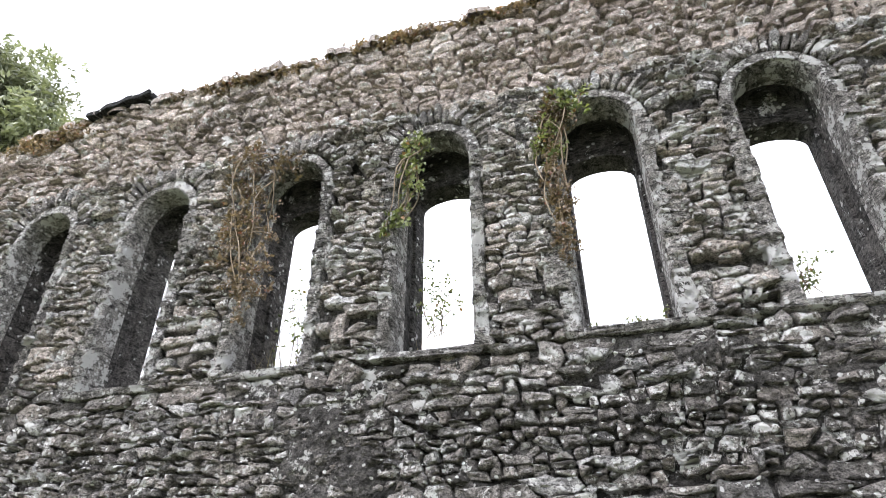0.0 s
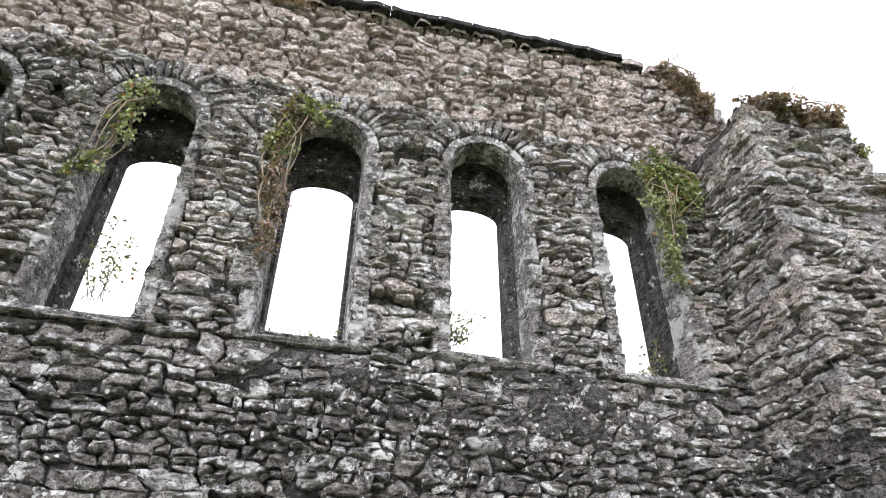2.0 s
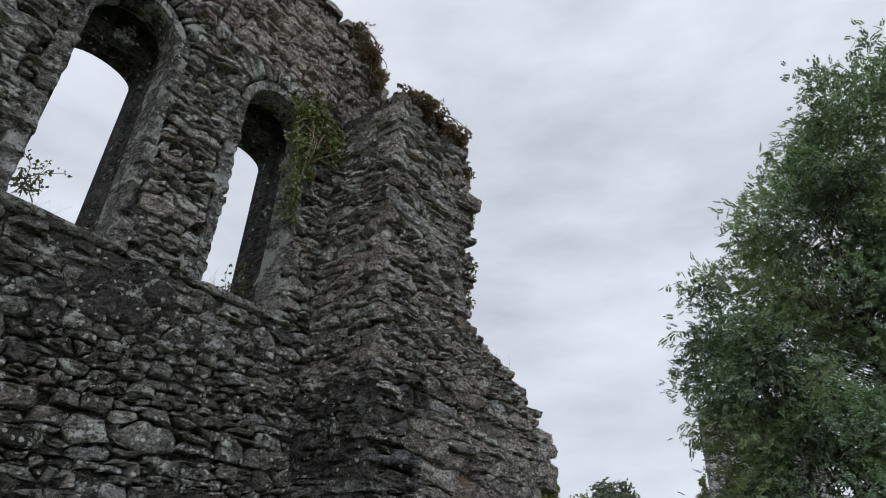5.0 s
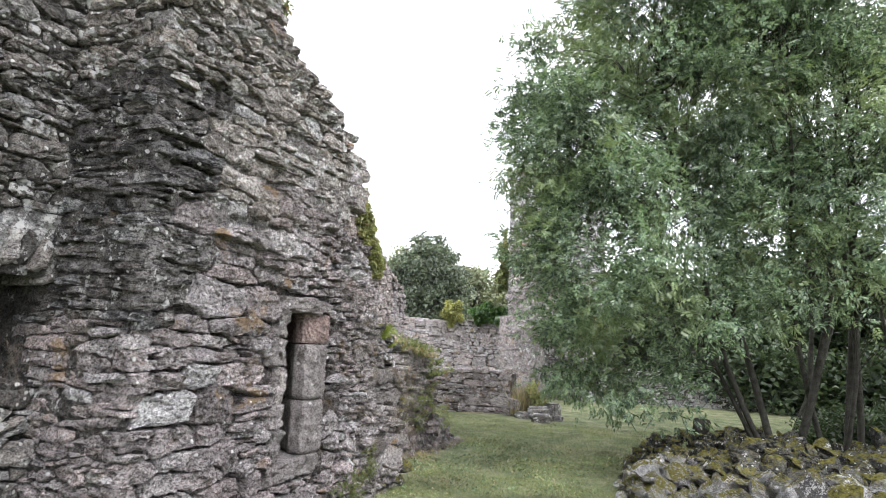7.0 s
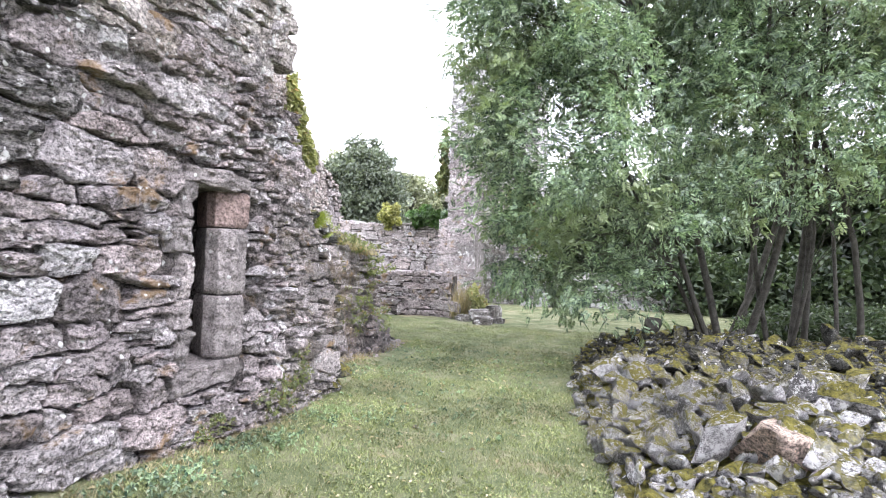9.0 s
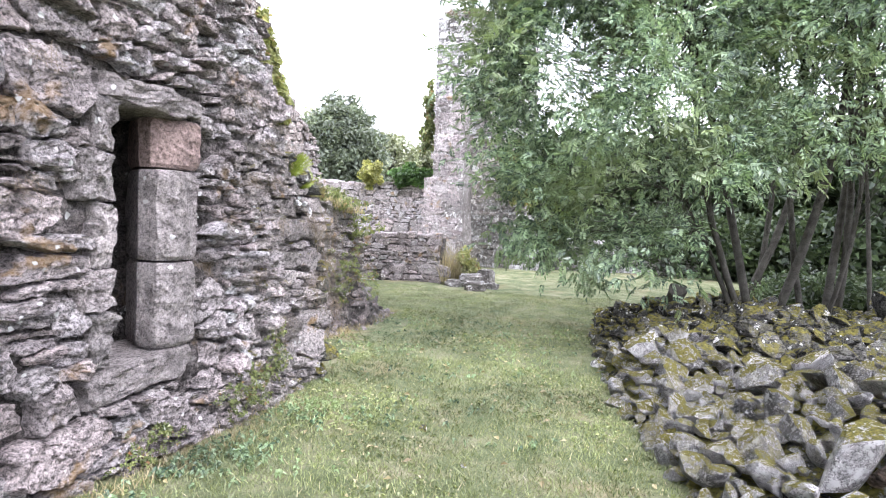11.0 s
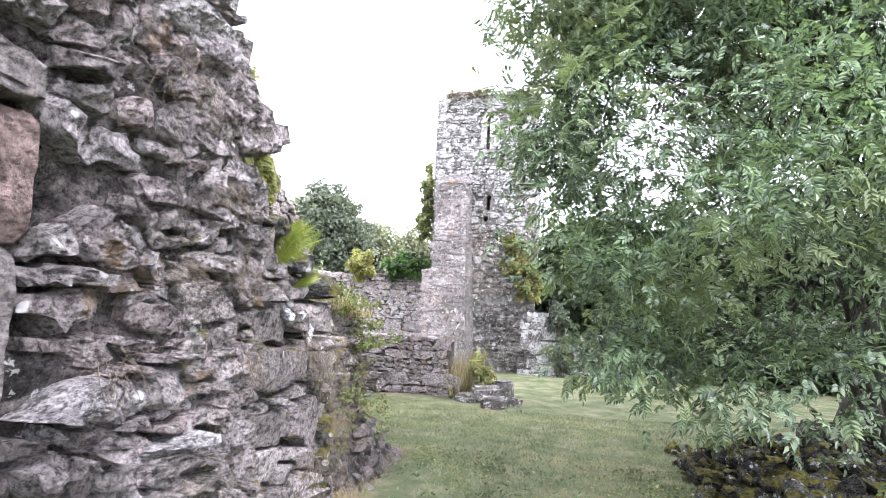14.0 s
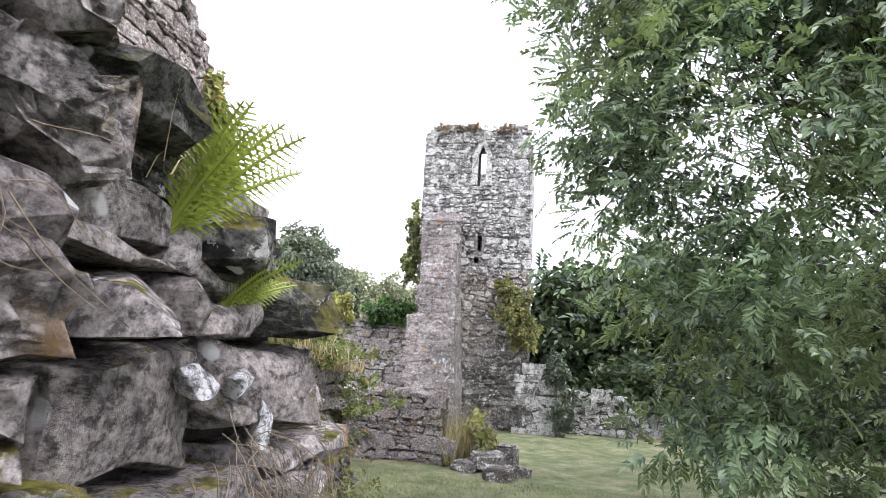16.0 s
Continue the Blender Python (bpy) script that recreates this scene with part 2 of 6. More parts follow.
M_LEDGE = stone_material("mossy_ledge_stone", [(0.3, 0.272, 0.262), (0.46, 0.42, 0.405), (0.36, 0.325, 0.305), (0.54, 0.5, 0.485), (0.26, 0.235, 0.22)], 0.15, pieces=True, moss=0.25, rust=0.7, contrast=0.42, seam=0.25, bedding=1.6, patch=-0.3, stain=0.3)
M_LIME = stone_material("pale_lime_mortar", [(0.34, 0.315, 0.3), (0.36, 0.335, 0.32)], 0.4, grain=1.4, contrast=0.7, seam=0.4, bedding=2.0, stain=0.3)
M_SLATE = stone_material("dark_slate", [(0.035, 0.036, 0.038), (0.06, 0.06, 0.06)], 0.1, pieces=True)
# Dark mossy stone; on the far heap it also carries the trees' shade
M_DARKMOSS = stone_material("dark_mossy_stone", [(0.07, 0.07, 0.062), (0.13, 0.13, 0.115), (0.2, 0.195, 0.18)], 0.3, moss=0.8)
M_QUARTZ = stone_material("white_quartz", [(0.78, 0.78, 0.8), (0.84, 0.84, 0.86)], -0.5, pieces=True, contrast=0.15, seam=0.15, relief=0.02)
M_TANSTONE = stone_material("tan_boulder", [(0.66, 0.52, 0.42), (0.7, 0.56, 0.46)], -0.6, pieces=True, grain=0.7, contrast=0.25, seam=0.3)
M_MORTAR = stone_material("old_mortar", [(0.13, 0.122, 0.114), (0.14, 0.132, 0.124)], 0.35, grain=1.4, contrast=0.9, seam=0.5, bedding=2.0)
M_BED = stone_material("earthy_mortar", [(0.17, 0.152, 0.143), (0.18, 0.16, 0.152)], 0.1, grain=1.3, contrast=0.9, seam=0.5, bedding=1.5, rust=0.3)
M_UPMORTAR = stone_material("brown_mortar", [(0.5, 0.435, 0.395), (0.52, 0.455, 0.41)], 0.4, grain=1.3, contrast=0.5, seam=0.2, bedding=1.5, stain=0.2, speckle=0.6, relief=0.03)
M_CORE = earth_material("dark_joint", [(0.3, (0.035, 0.033, 0.03)), (0.55, (0.09, 0.083, 0.075)), (0.75, (0.17, 0.155, 0.14))], 5.0, 0.06)
M_BARK = earth_material("ash_bark", [(0.3, (0.03, 0.028, 0.022)), (0.7, (0.1, 0.095, 0.08))], 9.0, 0.02)
M_TWIG = earth_material("dry_stems", [(0.3, (0.15, 0.115, 0.08)), (0.7, (0.34, 0.275, 0.2))], 8.0, 0.01)
M_ASH = leaf_material("ash_leaf", (0.03, 0.062, 0.04), (0.25, 0.34, 0.205), second=(0.25, 0.31, 0.15))
M_DARKLEAF = leaf_material("sycamore_leaf", (0.07, 0.09, 0.065), (0.17, 0.2, 0.15))
M_WOOD = leaf_material("woodland_leaf", (0.025, 0.042, 0.022), (0.085, 0.12, 0.06))
M_PALELEAF = leaf_material("far_leaf", (0.15, 0.17, 0.11), (0.29, 0.31, 0.21))
M_HEDGE = leaf_material("hedge_leaf", (0.03, 0.075, 0.02), (0.11, 0.2, 0.06))
M_GOLD = leaf_material("golden_shrub_leaf", (0.2, 0.21, 0.06), (0.42, 0.42, 0.15))
M_IVY = leaf_material("ivy_leaf", (0.08, 0.11, 0.04), (0.25, 0.28, 0.11), (0.3, 0.17, 0.08))
M_GOLDIVY = leaf_material("golden_ivy_leaf", (0.15, 0.17, 0.065), (0.33, 0.34, 0.14), (0.34, 0.23, 0.11))
M_IVYRED = leaf_material("autumn_ivy_leaf", (0.11, 0.088, 0.058), (0.26, 0.19, 0.13), (0.24, 0.11, 0.075))
M_FERN = leaf_material("fern_frond", (0.12, 0.17, 0.025), (0.3, 0.36, 0.06))
M_GRASSBLADE = leaf_material("grass_blade", (0.08, 0.11, 0.045), (0.265, 0.295, 0.135), (0.46, 0.4, 0.27))
M_DRYGRASS = leaf_material("dry_grass", (0.2, 0.16, 0.09), (0.4, 0.34, 0.2))


def lawn_material():
    mat, nodes, links, bsdf, co = shader("lawn", 0.95)
    green = ramp_node(nodes, links, noise_node(nodes, links, co, 2.2, 8, 0.7), [(0.3, (0.08, 0.105, 0.045)), (0.5, (0.165, 0.19, 0.095)), (0.66, (0.28, 0.27, 0.17))])
    fine = ramp_node(nodes, links, noise_node(nodes, links, co, 55, 5, 0.7), [(0.3, 0.5), (0.7, 1.4)])
    green = mix_node(nodes, links, 1.0, green, fine, "MULTIPLY")
    bare = ramp_node(nodes, links, noise_node(nodes, links, co, 0.8, 6, 0.65), [(0.56, 0.0), (0.68, 0.7)])
    links.new(mix_node(nodes, links, bare, green, (0.3, 0.25, 0.15)), bsdf.inputs["Base Color"])
    bump_node(nodes, links, noise_node(nodes, links, co, 60, 6, 0.7), 1.0, 0.03, bsdf)
    return mat


M_LAWN = lawn_material()


# ---- builders ----
def quick_mesh(name, verts, faces, mat, smooth=False):
    """A mesh from an (n, 3) array and an (m, k) array of equal-sided faces."""
    verts, faces = np.asarray(verts, dtype=np.float32), np.asarray(faces, dtype=np.int32)
    me = bpy.data.meshes.new(name)
    me.vertices.add(len(verts))
    me.vertices.foreach_set("co", verts.ravel())
    k = faces.shape[1]
    me.loops.add(faces.size)
    me.loops.foreach_set("vertex_index", faces.ravel())
    me.polygons.add(len(faces))
    me.polygons.foreach_set("loop_start", np.arange(0, faces.size, k, dtype=np.int32))
    me.polygons.foreach_set("use_smooth", np.full(len(faces), smooth))
    me.update(calc_edges=True)
    me.materials.append(mat)
    return me


def list_mesh(name, verts, faces, mat, smooth=False):
    me = bpy.data.meshes.new(name)
    me.from_pydata(verts, [], faces)
    me.materials.append(mat)
    if smooth:
        me.polygons.foreach_set("use_smooth", [True] * len(me.polygons))
    me.update()
    return me


def part(name, data, parent, label=""):
    ob = new(name, data)
    ob.parent = parent
    return tagged(ob, label)


def thing(name, x, y, z, label, category, group=""):
    ob = new(name)
    ob.location = (x, y, z)
    ob.empty_display_size = 0.1
    return tagged(ob, label, category, group)


def clip(poly, axis, value, above):
    """The part of a polygon of (u, v) on one side of a line."""
    out = []
    for a, b in zip(poly, poly[1:] + poly[:1]):
        ina, inb = (a[axis] >= value) == above, (b[axis] >= value) == above
        if ina:
            out.append(a)
        if ina != inb:
            s = (value - a[axis]) / (b[axis] - a[axis])
            out.append((a[0] + s * (b[0] - a[0]), a[1] + s * (b[1] - a[1])))
    return out


def inside(poly, u, v):
    hit = False
    for (ax, ay), (bx, by) in zip(poly, poly[1:] + poly[:1]):
        if (ay > v) != (by > v) and u < (bx - ax) * (v - ay) / (by - ay) + ax:
            hit = not hit
    return hit


def prism(verts, faces, poly, place, d0, d1):
    """Adds a polygon (u, v) thickened from d0 to d1; place(u, v, d) gives the point."""
    n, at = len(poly), len(verts)
    verts += [place(u, v, d0) for u, v in poly] + [place(u, v, d1) for u, v in poly]
    faces += [tuple(range(at + n - 1, at - 1, -1)), tuple(range(at + n, at + 2 * n))]
    faces += [(at + i, at + (i + 1) % n, at + n + (i + 1) % n, at + n + i) for i in range(n)]


def fixed_normals(me):
    bm = bmesh.new()
    bm.from_mesh(me)
    bmesh.ops.recalc_face_normals(bm, faces=bm.faces)
    bm.to_mesh(me)
    bm.free()
    return me


def stone_rings(rng, place, cu, cv, w, h, proud, sides=10, fine=False, deep=0.06, turn=None, square=5.0):
    """Vertices and faces of one rough stone, bedded at (cu, cv) in a wall face."""
    verts, faces = [], []
    a0 = rng.uniform(0, math.tau)
    angles = [a0 + math.tau * (i + rng.uniform(-0.3, 0.3)) / sides for i in range(sides)]
    rim = []
    for a in angles:
        c, s = math.cos(a), math.sin(a)
        r = (abs(c) ** square + abs(s) ** square) ** (-1 / square) * rng.uniform(0.86, 1.06)
        rim.append((c * r, s * r))
    tilt = rng.gauss(0, 0.06) if turn is None else turn
    ct, st = math.cos(tilt), math.sin(tilt)
    lean_u, lean_v = rng.uniform(-0.4, 0.4) * proud, rng.uniform(-0.5, 0.35) * proud
    rings = [(1.0, -deep), (1.03, 0.35 * proud), (0.9, 0.85 * proud), (0.55, 1.02 * proud)] if fine else [(1.0, -deep), (1.0, 0.5 * proud), (0.76, proud)]
    for scale, d in rings:
        for ru, rv in rim:
            j = rng.uniform(0.93, 1.05) if scale < 1.0 else 1.0
            u, v = ru * scale * j, rv * scale * j
            dd = d + (lean_u * u + lean_v * v + rng.uniform(-0.16, 0.16) * proud) * (1 if d > 0 else 0)
            pu, pv = u * w / 2, v * h / 2
            verts.append(place(cu + pu * ct - pv * st, cv + pu * st + pv * ct, dd))
    verts.append(place(cu, cv, proud * rng.uniform(0.95, 1.15)))
    n = sides
    for k in range(len(rings) - 1):
        faces += [(k * n + i, k * n + (i + 1) % n, (k + 1) * n + (i + 1) % n, (k + 1) * n + i) for i in range(n)]
    top = (len(rings) - 1) * n
    faces += [(top + i, top + (i + 1) % n, len(verts) - 1) for i in range(n)]
    return verts, faces


def coursing(rng, u0, u1, v0, v1, hs, aspect, split=0.3, big=0.08, wave=0.07):
    """Beds of rubble: (u, v, width, height) of stones in rough, wandering courses."""
    v, row = v0, 0
    while v < v1:
        h = rng.uniform(*hs) * rng.choice((0.6, 0.85, 1.0, 1.0, 1.3, 1.7))
        u = u0 - rng.uniform(0, 0.2)
        while u < u1:
            w = h * rng.uniform(*aspect)
            cu = u + w / 2
            cv = v + h / 2 + wave * (noise.noise((cu * 0.55, v * 0.6, 3.3)) + 0.5 * noise.noise((cu * 1.7, row * 0.9, 7.7)))
            r = rng.random()
            if r < split and h > 0.09:
                k = 2 if h < 0.16 else rng.choice((2, 3))
                cuts = sorted(rng.uniform(0.25, 0.75) for _ in range(k - 1))
                lo = 0.0
                for hi in cuts + [1.0]:
                    if (hi - lo) * h > 0.025:
                        yield cu, cv + ((lo + hi) / 2 - 0.5) * h, w, (hi - lo) * h
                    lo = hi
            elif r > 1 - big:
                yield cu, cv + 0.2 * h, w * 1.15, h * 1.5
            else:
                yield cu, cv, w, h * rng.uniform(0.85, 1.05)
            u += w
        v += h
        row += 1


def fitted(beds):
    """Outlines of stones that are fitted to their neighbours: each bed's rectangle, cut back at slanting joints."""
    beds = list(beds)
    size, table = 0.5, {}
    for i, (u, v, w, h) in enumerate(beds):
        table.setdefault((int(u // size), int(v // size)), []).append(i)
    out = []
    for i, (u, v, w, h) in enumerate(beds):
        poly = [(u - 0.62 * w, v - 0.66 * h), (u + 0.62 * w, v - 0.66 * h), (u + 0.62 * w, v + 0.66 * h), (u - 0.62 * w, v + 0.66 * h)]
        k2 = (h / w) ** 1.8
        cu, cv = int(u // size), int(v // size)
        for gu in (cu - 1, cu, cu + 1):
            for gv in (cv - 1, cv, cv + 1):
                for j in table.get((gu, gv), ()):
                    if j == i or len(poly) < 3:
                        continue
                    ou, ov, ow, oh = beds[j]
                    du, dv = ou - u, ov - v
                    if abs(du) > 0.62 * (w + ow) or abs(dv) > 0.66 * (h + oh):
                        continue
                    nu, nv = du * k2, dv
                    flat = abs(du) * k2 / (abs(du) * k2 + abs(dv) + 1e-9)
                    f = (w / (w + ow)) * flat + (h / (h + oh)) * (1 - flat)
                    lim = (u + du * f) * nu + (v + dv * f) * nv
                    cut = []
                    for p, q in zip(poly, poly[1:] + poly[:1]):
                        a, b = p[0] * nu + p[1] * nv - lim, q[0] * nu + q[1] * nv - lim
                        if a <= 0:
                            cut.append(p)
                        if (a <= 0) != (b <= 0):
                            t = a / (a - b)
                            cut.append((p[0] + t * (q[0] - p[0]), p[1] + t * (q[1] - p[1])))
                    poly = cut
        if len(poly) >= 3:
            out.append(poly)
    return out


def hewn(rng, place, poly, proud, joint=0.008, fine=False, deep=0.13, worn=0.0):
    """Vertices and faces of one rough stone with the outline poly."""
    cu, cv = sum(p[0] for p in poly) / len(poly), sum(p[1] for p in poly) / len(poly)
    step = 0.07 if fine == "half" else 0.04 if fine else 0.09
    rim = []
    for p, q in zip(poly, poly[1:] + poly[:1]):
        length = math.hypot(q[0] - p[0], q[1] - p[1])
        if length < 0.012:
            continue
        n = max(1, min(8, round(length / step)))
        for i in range(n):
            t = (i + (rng.uniform(-0.25, 0.25) if i else 0)) / n
            j = min(0.014, 0.16 * length)
            rim.append((p[0] + t * (q[0] - p[0]) - cu + rng.uniform(-j, j), p[1] + t * (q[1] - p[1]) - cv + rng.uniform(-j, j)))
    n = len(rim)
    if n < 3:
        return None
    reach = sum(math.hypot(*r) for r in rim) / n
    rim = [(a * (1 - joint / max(math.hypot(a, b), 0.012)), b * (1 - joint / max(math.hypot(a, b), 0.012))) for a, b in rim]
    if worn:
        rad = [math.hypot(*r) for r in rim]
        rim = [(a * (1 - worn + worn * reach / max(m, 0.01)), b * (1 - worn + worn * reach / max(m, 0.01))) for (a, b), m in zip(rim, rad)]
    lu, lv = rng.uniform(-0.55, 0.55) * proud / reach, rng.uniform(-0.6, 0.45) * proud / reach
    soft = min(0.009, 0.15 * reach) if fine == "half" else min(0.014, 0.2 * reach)
    rings = [(1.0, -deep, 0), (1.0, 0.3 * proud, 0.3), (1 - soft / reach, 0.85 * proud, 1)]
    if fine == "half":
        rings += [(0.72, 0.98 * proud, 1.01), (0.38, 1.03 * proud, 1.01)]
    elif fine:
        rings += [(f, proud * (1.04 - 0.1 * f), 1.01) for f in ((0.86, 0.7, 0.53, 0.36, 0.18) if reach < 0.09 else (0.9, 0.8, 0.7, 0.6, 0.5, 0.4, 0.3, 0.2, 0.1))]
    verts, faces = [], []
    seed = rng.uniform(0, 50)
    for scale, d, free in rings:
        for a, b in rim:
            s = scale * (rng.uniform(0.95, 1.02) if free == 1 else rng.uniform(0.97, 1.03) if free else 1.0)
            a2, b2 = a * s, b * s
            dd = d + free * (lu * a2 + lv * b2 + rng.uniform(-0.13, 0.13) * proud)
            if fine and free:
                dd += (0.03 * noise.noise((a2 * 8 + seed, b2 * 13, seed)) + 0.02 * noise.noise((a2 * 22 + seed, b2 * 34, seed)) + 0.01 * noise.noise((a2 * 60 + seed, b2 * 80, seed))) * free
            verts.append(place(cu + a2, cv + b2, dd))
    verts.append(place(cu, cv, proud * rng.uniform(0.95, 1.12)))
    for k in range(len(rings) - 1):
        faces += [(k * n + i, k * n + (i + 1) % n, (k + 1) * n + (i + 1) % n, (k + 1) * n + i) for i in range(n)]
    top = (len(rings) - 1) * n
    faces += [(top + i, top + (i + 1) % n, len(verts) - 1) for i in range(n)]
    return verts, faces


def rubble(name, parent, place, beds, keep, mat, mat_piece, rng, proud=(0.015, 0.06), joint=0.006, near=None, fine=False, limit=300, piece="stone", worn=0.0, trim=(), rest=False, tint=None):
    """Stones of a wall face: those for which near(u, v) is true are pieces of their own, the rest one joined part."""
    joined, made = {}, 0
    jitter = [(u + rng.gauss(0, 0.16) * h, v + rng.gauss(0, 0.2) * h, w * rng.uniform(0.75, 1.2), h * rng.uniform(0.7, 1.25)) for u, v, w, h in beds]
    for poly in fitted(b for b in jitter if keep(*b)):
        cu, cv = sum(p[0] for p in poly) / len(poly), sum(p[1] for p in poly) / len(poly)
        for x0, x1, z0, z1 in trim:
            if x0 < cu < x1 and z0 < cv < z1:
                poly = []
                break
            gaps = (x0 - cu, cu - x1, z0 - cv, cv - z1)
            axis, value, above = ((0, x0, False), (0, x1, True), (1, z0, False), (1, z1, True))[gaps.index(max(gaps))]
            poly = clip(poly, axis, value, above)
        if len(poly) < 3:
            continue
        p = rng.uniform(*proud) * (1.5 if rng.random() < 0.12 else 1.0)
        single = near is not None and made < limit and near(cu, cv)
        stone = hewn(rng, place, poly, p, joint * rng.uniform(0.5, 1.6), fine if single else rest, worn=worn)
        if stone is None:
            continue
        if single:
            part(piece, list_mesh(piece, *stone, mat_piece(cu, cv) if callable(mat_piece) else mat_piece), parent)
            made += 1
        else:
            verts, faces = joined.setdefault(tint(cu, cv) if tint else mat, ([], []))
            at = len(verts)
            verts += stone[0]
            faces += [tuple(at + i for i in f) for f in stone[1]]
    for own, (verts, faces) in joined.items():
        tagged(part(name, list_mesh(name, verts, faces, own), parent), kind="stuff")
    return made


def mortar_skin(parent, place, u0, u1, v0, v1, keep, mat, seed, lo=-0.12, hi=0.022, step=0.05, lift=0.0, crumb=0.0):
    """Uneven mortar between the stones: flush in places, washed out deeply in others."""
    nu, nv = int((u1 - u0) / step) + 1, int((v1 - v0) / step) + 1
    rng = random.Random(seed)
    verts, faces = [], []
    for i in range(nu):
        for j in range(nv):
            u, v = u0 + i * step, v0 + j * step
            d = (0.0 if callable(lift) else lift) - 0.035 + 0.06 * noise.noise((u * 1.1, v * 1.4, seed)) + 0.06 * noise.noise((u * 4.0, v * 5.0, seed + 3)) + 0.02 * noise.noise((u * 13, v * 15, seed + 9)) + rng.uniform(-0.006, 0.006)
            if callable(lift):
                d += lift(u, v)
            d += crumb * (noise.noise((u * 24, v * 30, seed + 5)) + rng.uniform(-0.5, 0.5))
            verts.append(place(u, v, min(max(d, lo), hi)))
    for i in range(nu - 1):
        for j in range(nv - 1):
            if keep(u0 + (i + 0.5) * step, v0 + (j + 0.5) * step):
                q = i * nv + j
                faces.append((q, q + nv, q + nv + 1, q + 1))
    me = list_mesh("mortar", verts, faces, mat)
    bm = bmesh.new()
    bm.from_mesh(me)
    bmesh.ops.delete(bm, geom=[v for v in bm.verts if not v.link_faces], context="VERTS")
    bm.to_mesh(me)
    bm.free()
    return part("mortar", me, parent, "crumbling grey mortar")


def tube(verts, faces, path, r0, r1, sides=6):
    """A tapered limb along a path."""
    n = len(path)
    base = len(verts)
    for i, p in enumerate(path):
        t = (path[min(i + 1, n - 1)] - path[max(i - 1, 0)]).normalized()
        a = t.orthogonal().normalized() if i == 0 else (a - t * a.dot(t)).normalized()
        b = t.cross(a)
        r = r0 + (r1 - r0) * i / (n - 1)
        for k in range(sides):
            an = math.tau * k / sides
            verts.append(tuple(p + (a * math.cos(an) + b * math.sin(an)) * r))
    for i in range(n - 1):
        for k in range(sides):
            q = base + i * sides
            faces.append((q + k, q + (k + 1) % sides, q + sides + (k + 1) % sides, q + sides + k))
    top = base + (n - 1) * sides
    faces.append(tuple(top + k for k in range(sides)))


def bent(a, b, rng, sag=0.15, steps=7):
    """A wandering path from a to b."""
    a, b = Vector(a), Vector(b)
    length = (b - a).length
    off = [Vector((rng.uniform(-1, 1), rng.uniform(-1, 1), rng.uniform(-0.3, 1))) * sag * length for _ in range(2)]
    out = []
    for i in range(steps + 1):
        s = i / steps
        out.append(a.lerp(b, s) + off[0] * math.sin(math.pi * s) + off[1] * 0.4 * math.sin(2 * math.pi * s))
    return out


def frames_along(dirs, rolls):
    """Rotation matrices (n, 3, 3) whose first column runs along dirs."""
    d = dirs / np.linalg.norm(dirs, axis=1, keepdims=True)
    up = np.tile(np.array([0.0, 0.0, 1.0]), (len(d), 1))
    side = np.cross(up, d)
    flat = np.linalg.norm(side, axis=1) < 1e-3
    side[flat] = (0, 1, 0)
    side /= np.linalg.norm(side, axis=1, keepdims=True)
    top = np.cross(d, side)
    c, s = np.cos(rolls)[:, None], np.sin(rolls)[:, None]
    return np.stack([d, side * c + top * s, top * c - side * s], axis=2)


def leaflet(length, width, fold=0.25, x=0.0, angle=0.0, y=0.0):
    """One folded leaf blade of four corners, two half blades."""
    pts = np.array([(0, 0, 0), (0.45 * length, width / 2, fold * width), (length, 0, -0.12 * length), (0.45 * length, -width / 2, fold * width)])
    c, s = math.cos(angle), math.sin(angle)
    return np.stack([pts[:, 0] * c - pts[:, 1] * s + x, pts[:, 0] * s + pts[:, 1] * c + y, pts[:, 2]], axis=1)


def ash_leaf(pairs=4, length=0.17, blade=0.062, width=0.027):
    rows = []
    for i in range(pairs):
        x = length * (0.3 + 0.6 * i / pairs)
        rows += [leaflet(blade, width, x=x, angle=0.95), leaflet(blade, width, x=x, angle=-0.95)]
    rows.append(leaflet(blade * 1.1, width, x=length * 0.92))
    out = np.concatenate(rows)
    out[:, 2] -= 0.5 * out[:, 0] ** 2
    return out


def simple_leaf(length=0.1, width=0.08):
    return leaflet(length, width, 0.2)


def sprig(n, spread, length, width, rng):
    """A small spray of simple leaves round one point."""
    rows = []
    for _ in range(n):
        p = leaflet(length, width, 0.2, angle=rng.uniform(0, math.tau))
        p[:, 2] += np.array([0, 0, -0.3, 0]) * length + rng.uniform(-spread, spread)
        p[:, :2] += np.array([rng.uniform(-spread, spread), rng.uniform(-spread, spread)])
        rows.append(p)
    return np.concatenate(rows)


def leaves(name, template, points, dirs, mat, rng, size=(0.75, 1.25)):
    """Leaves of one shape at points, along dirs, as one mesh; each blade is an island."""
    n, k = len(points), len(template)
    rot = frames_along(dirs, rng.normal(0, 0.7, n))
    sc = rng.uniform(*size, n)
    verts = np.einsum("nij,kj->nki", rot, template) * sc[:, None, None] + points[:, None, :]
    quads = np.arange(n * k).reshape(-1, 4)
    tris = np.concatenate([quads[:, (0, 1, 2)], quads[:, (0, 2, 3)]])
    return quick_mesh(name, verts.reshape(-1, 3), tris, mat)


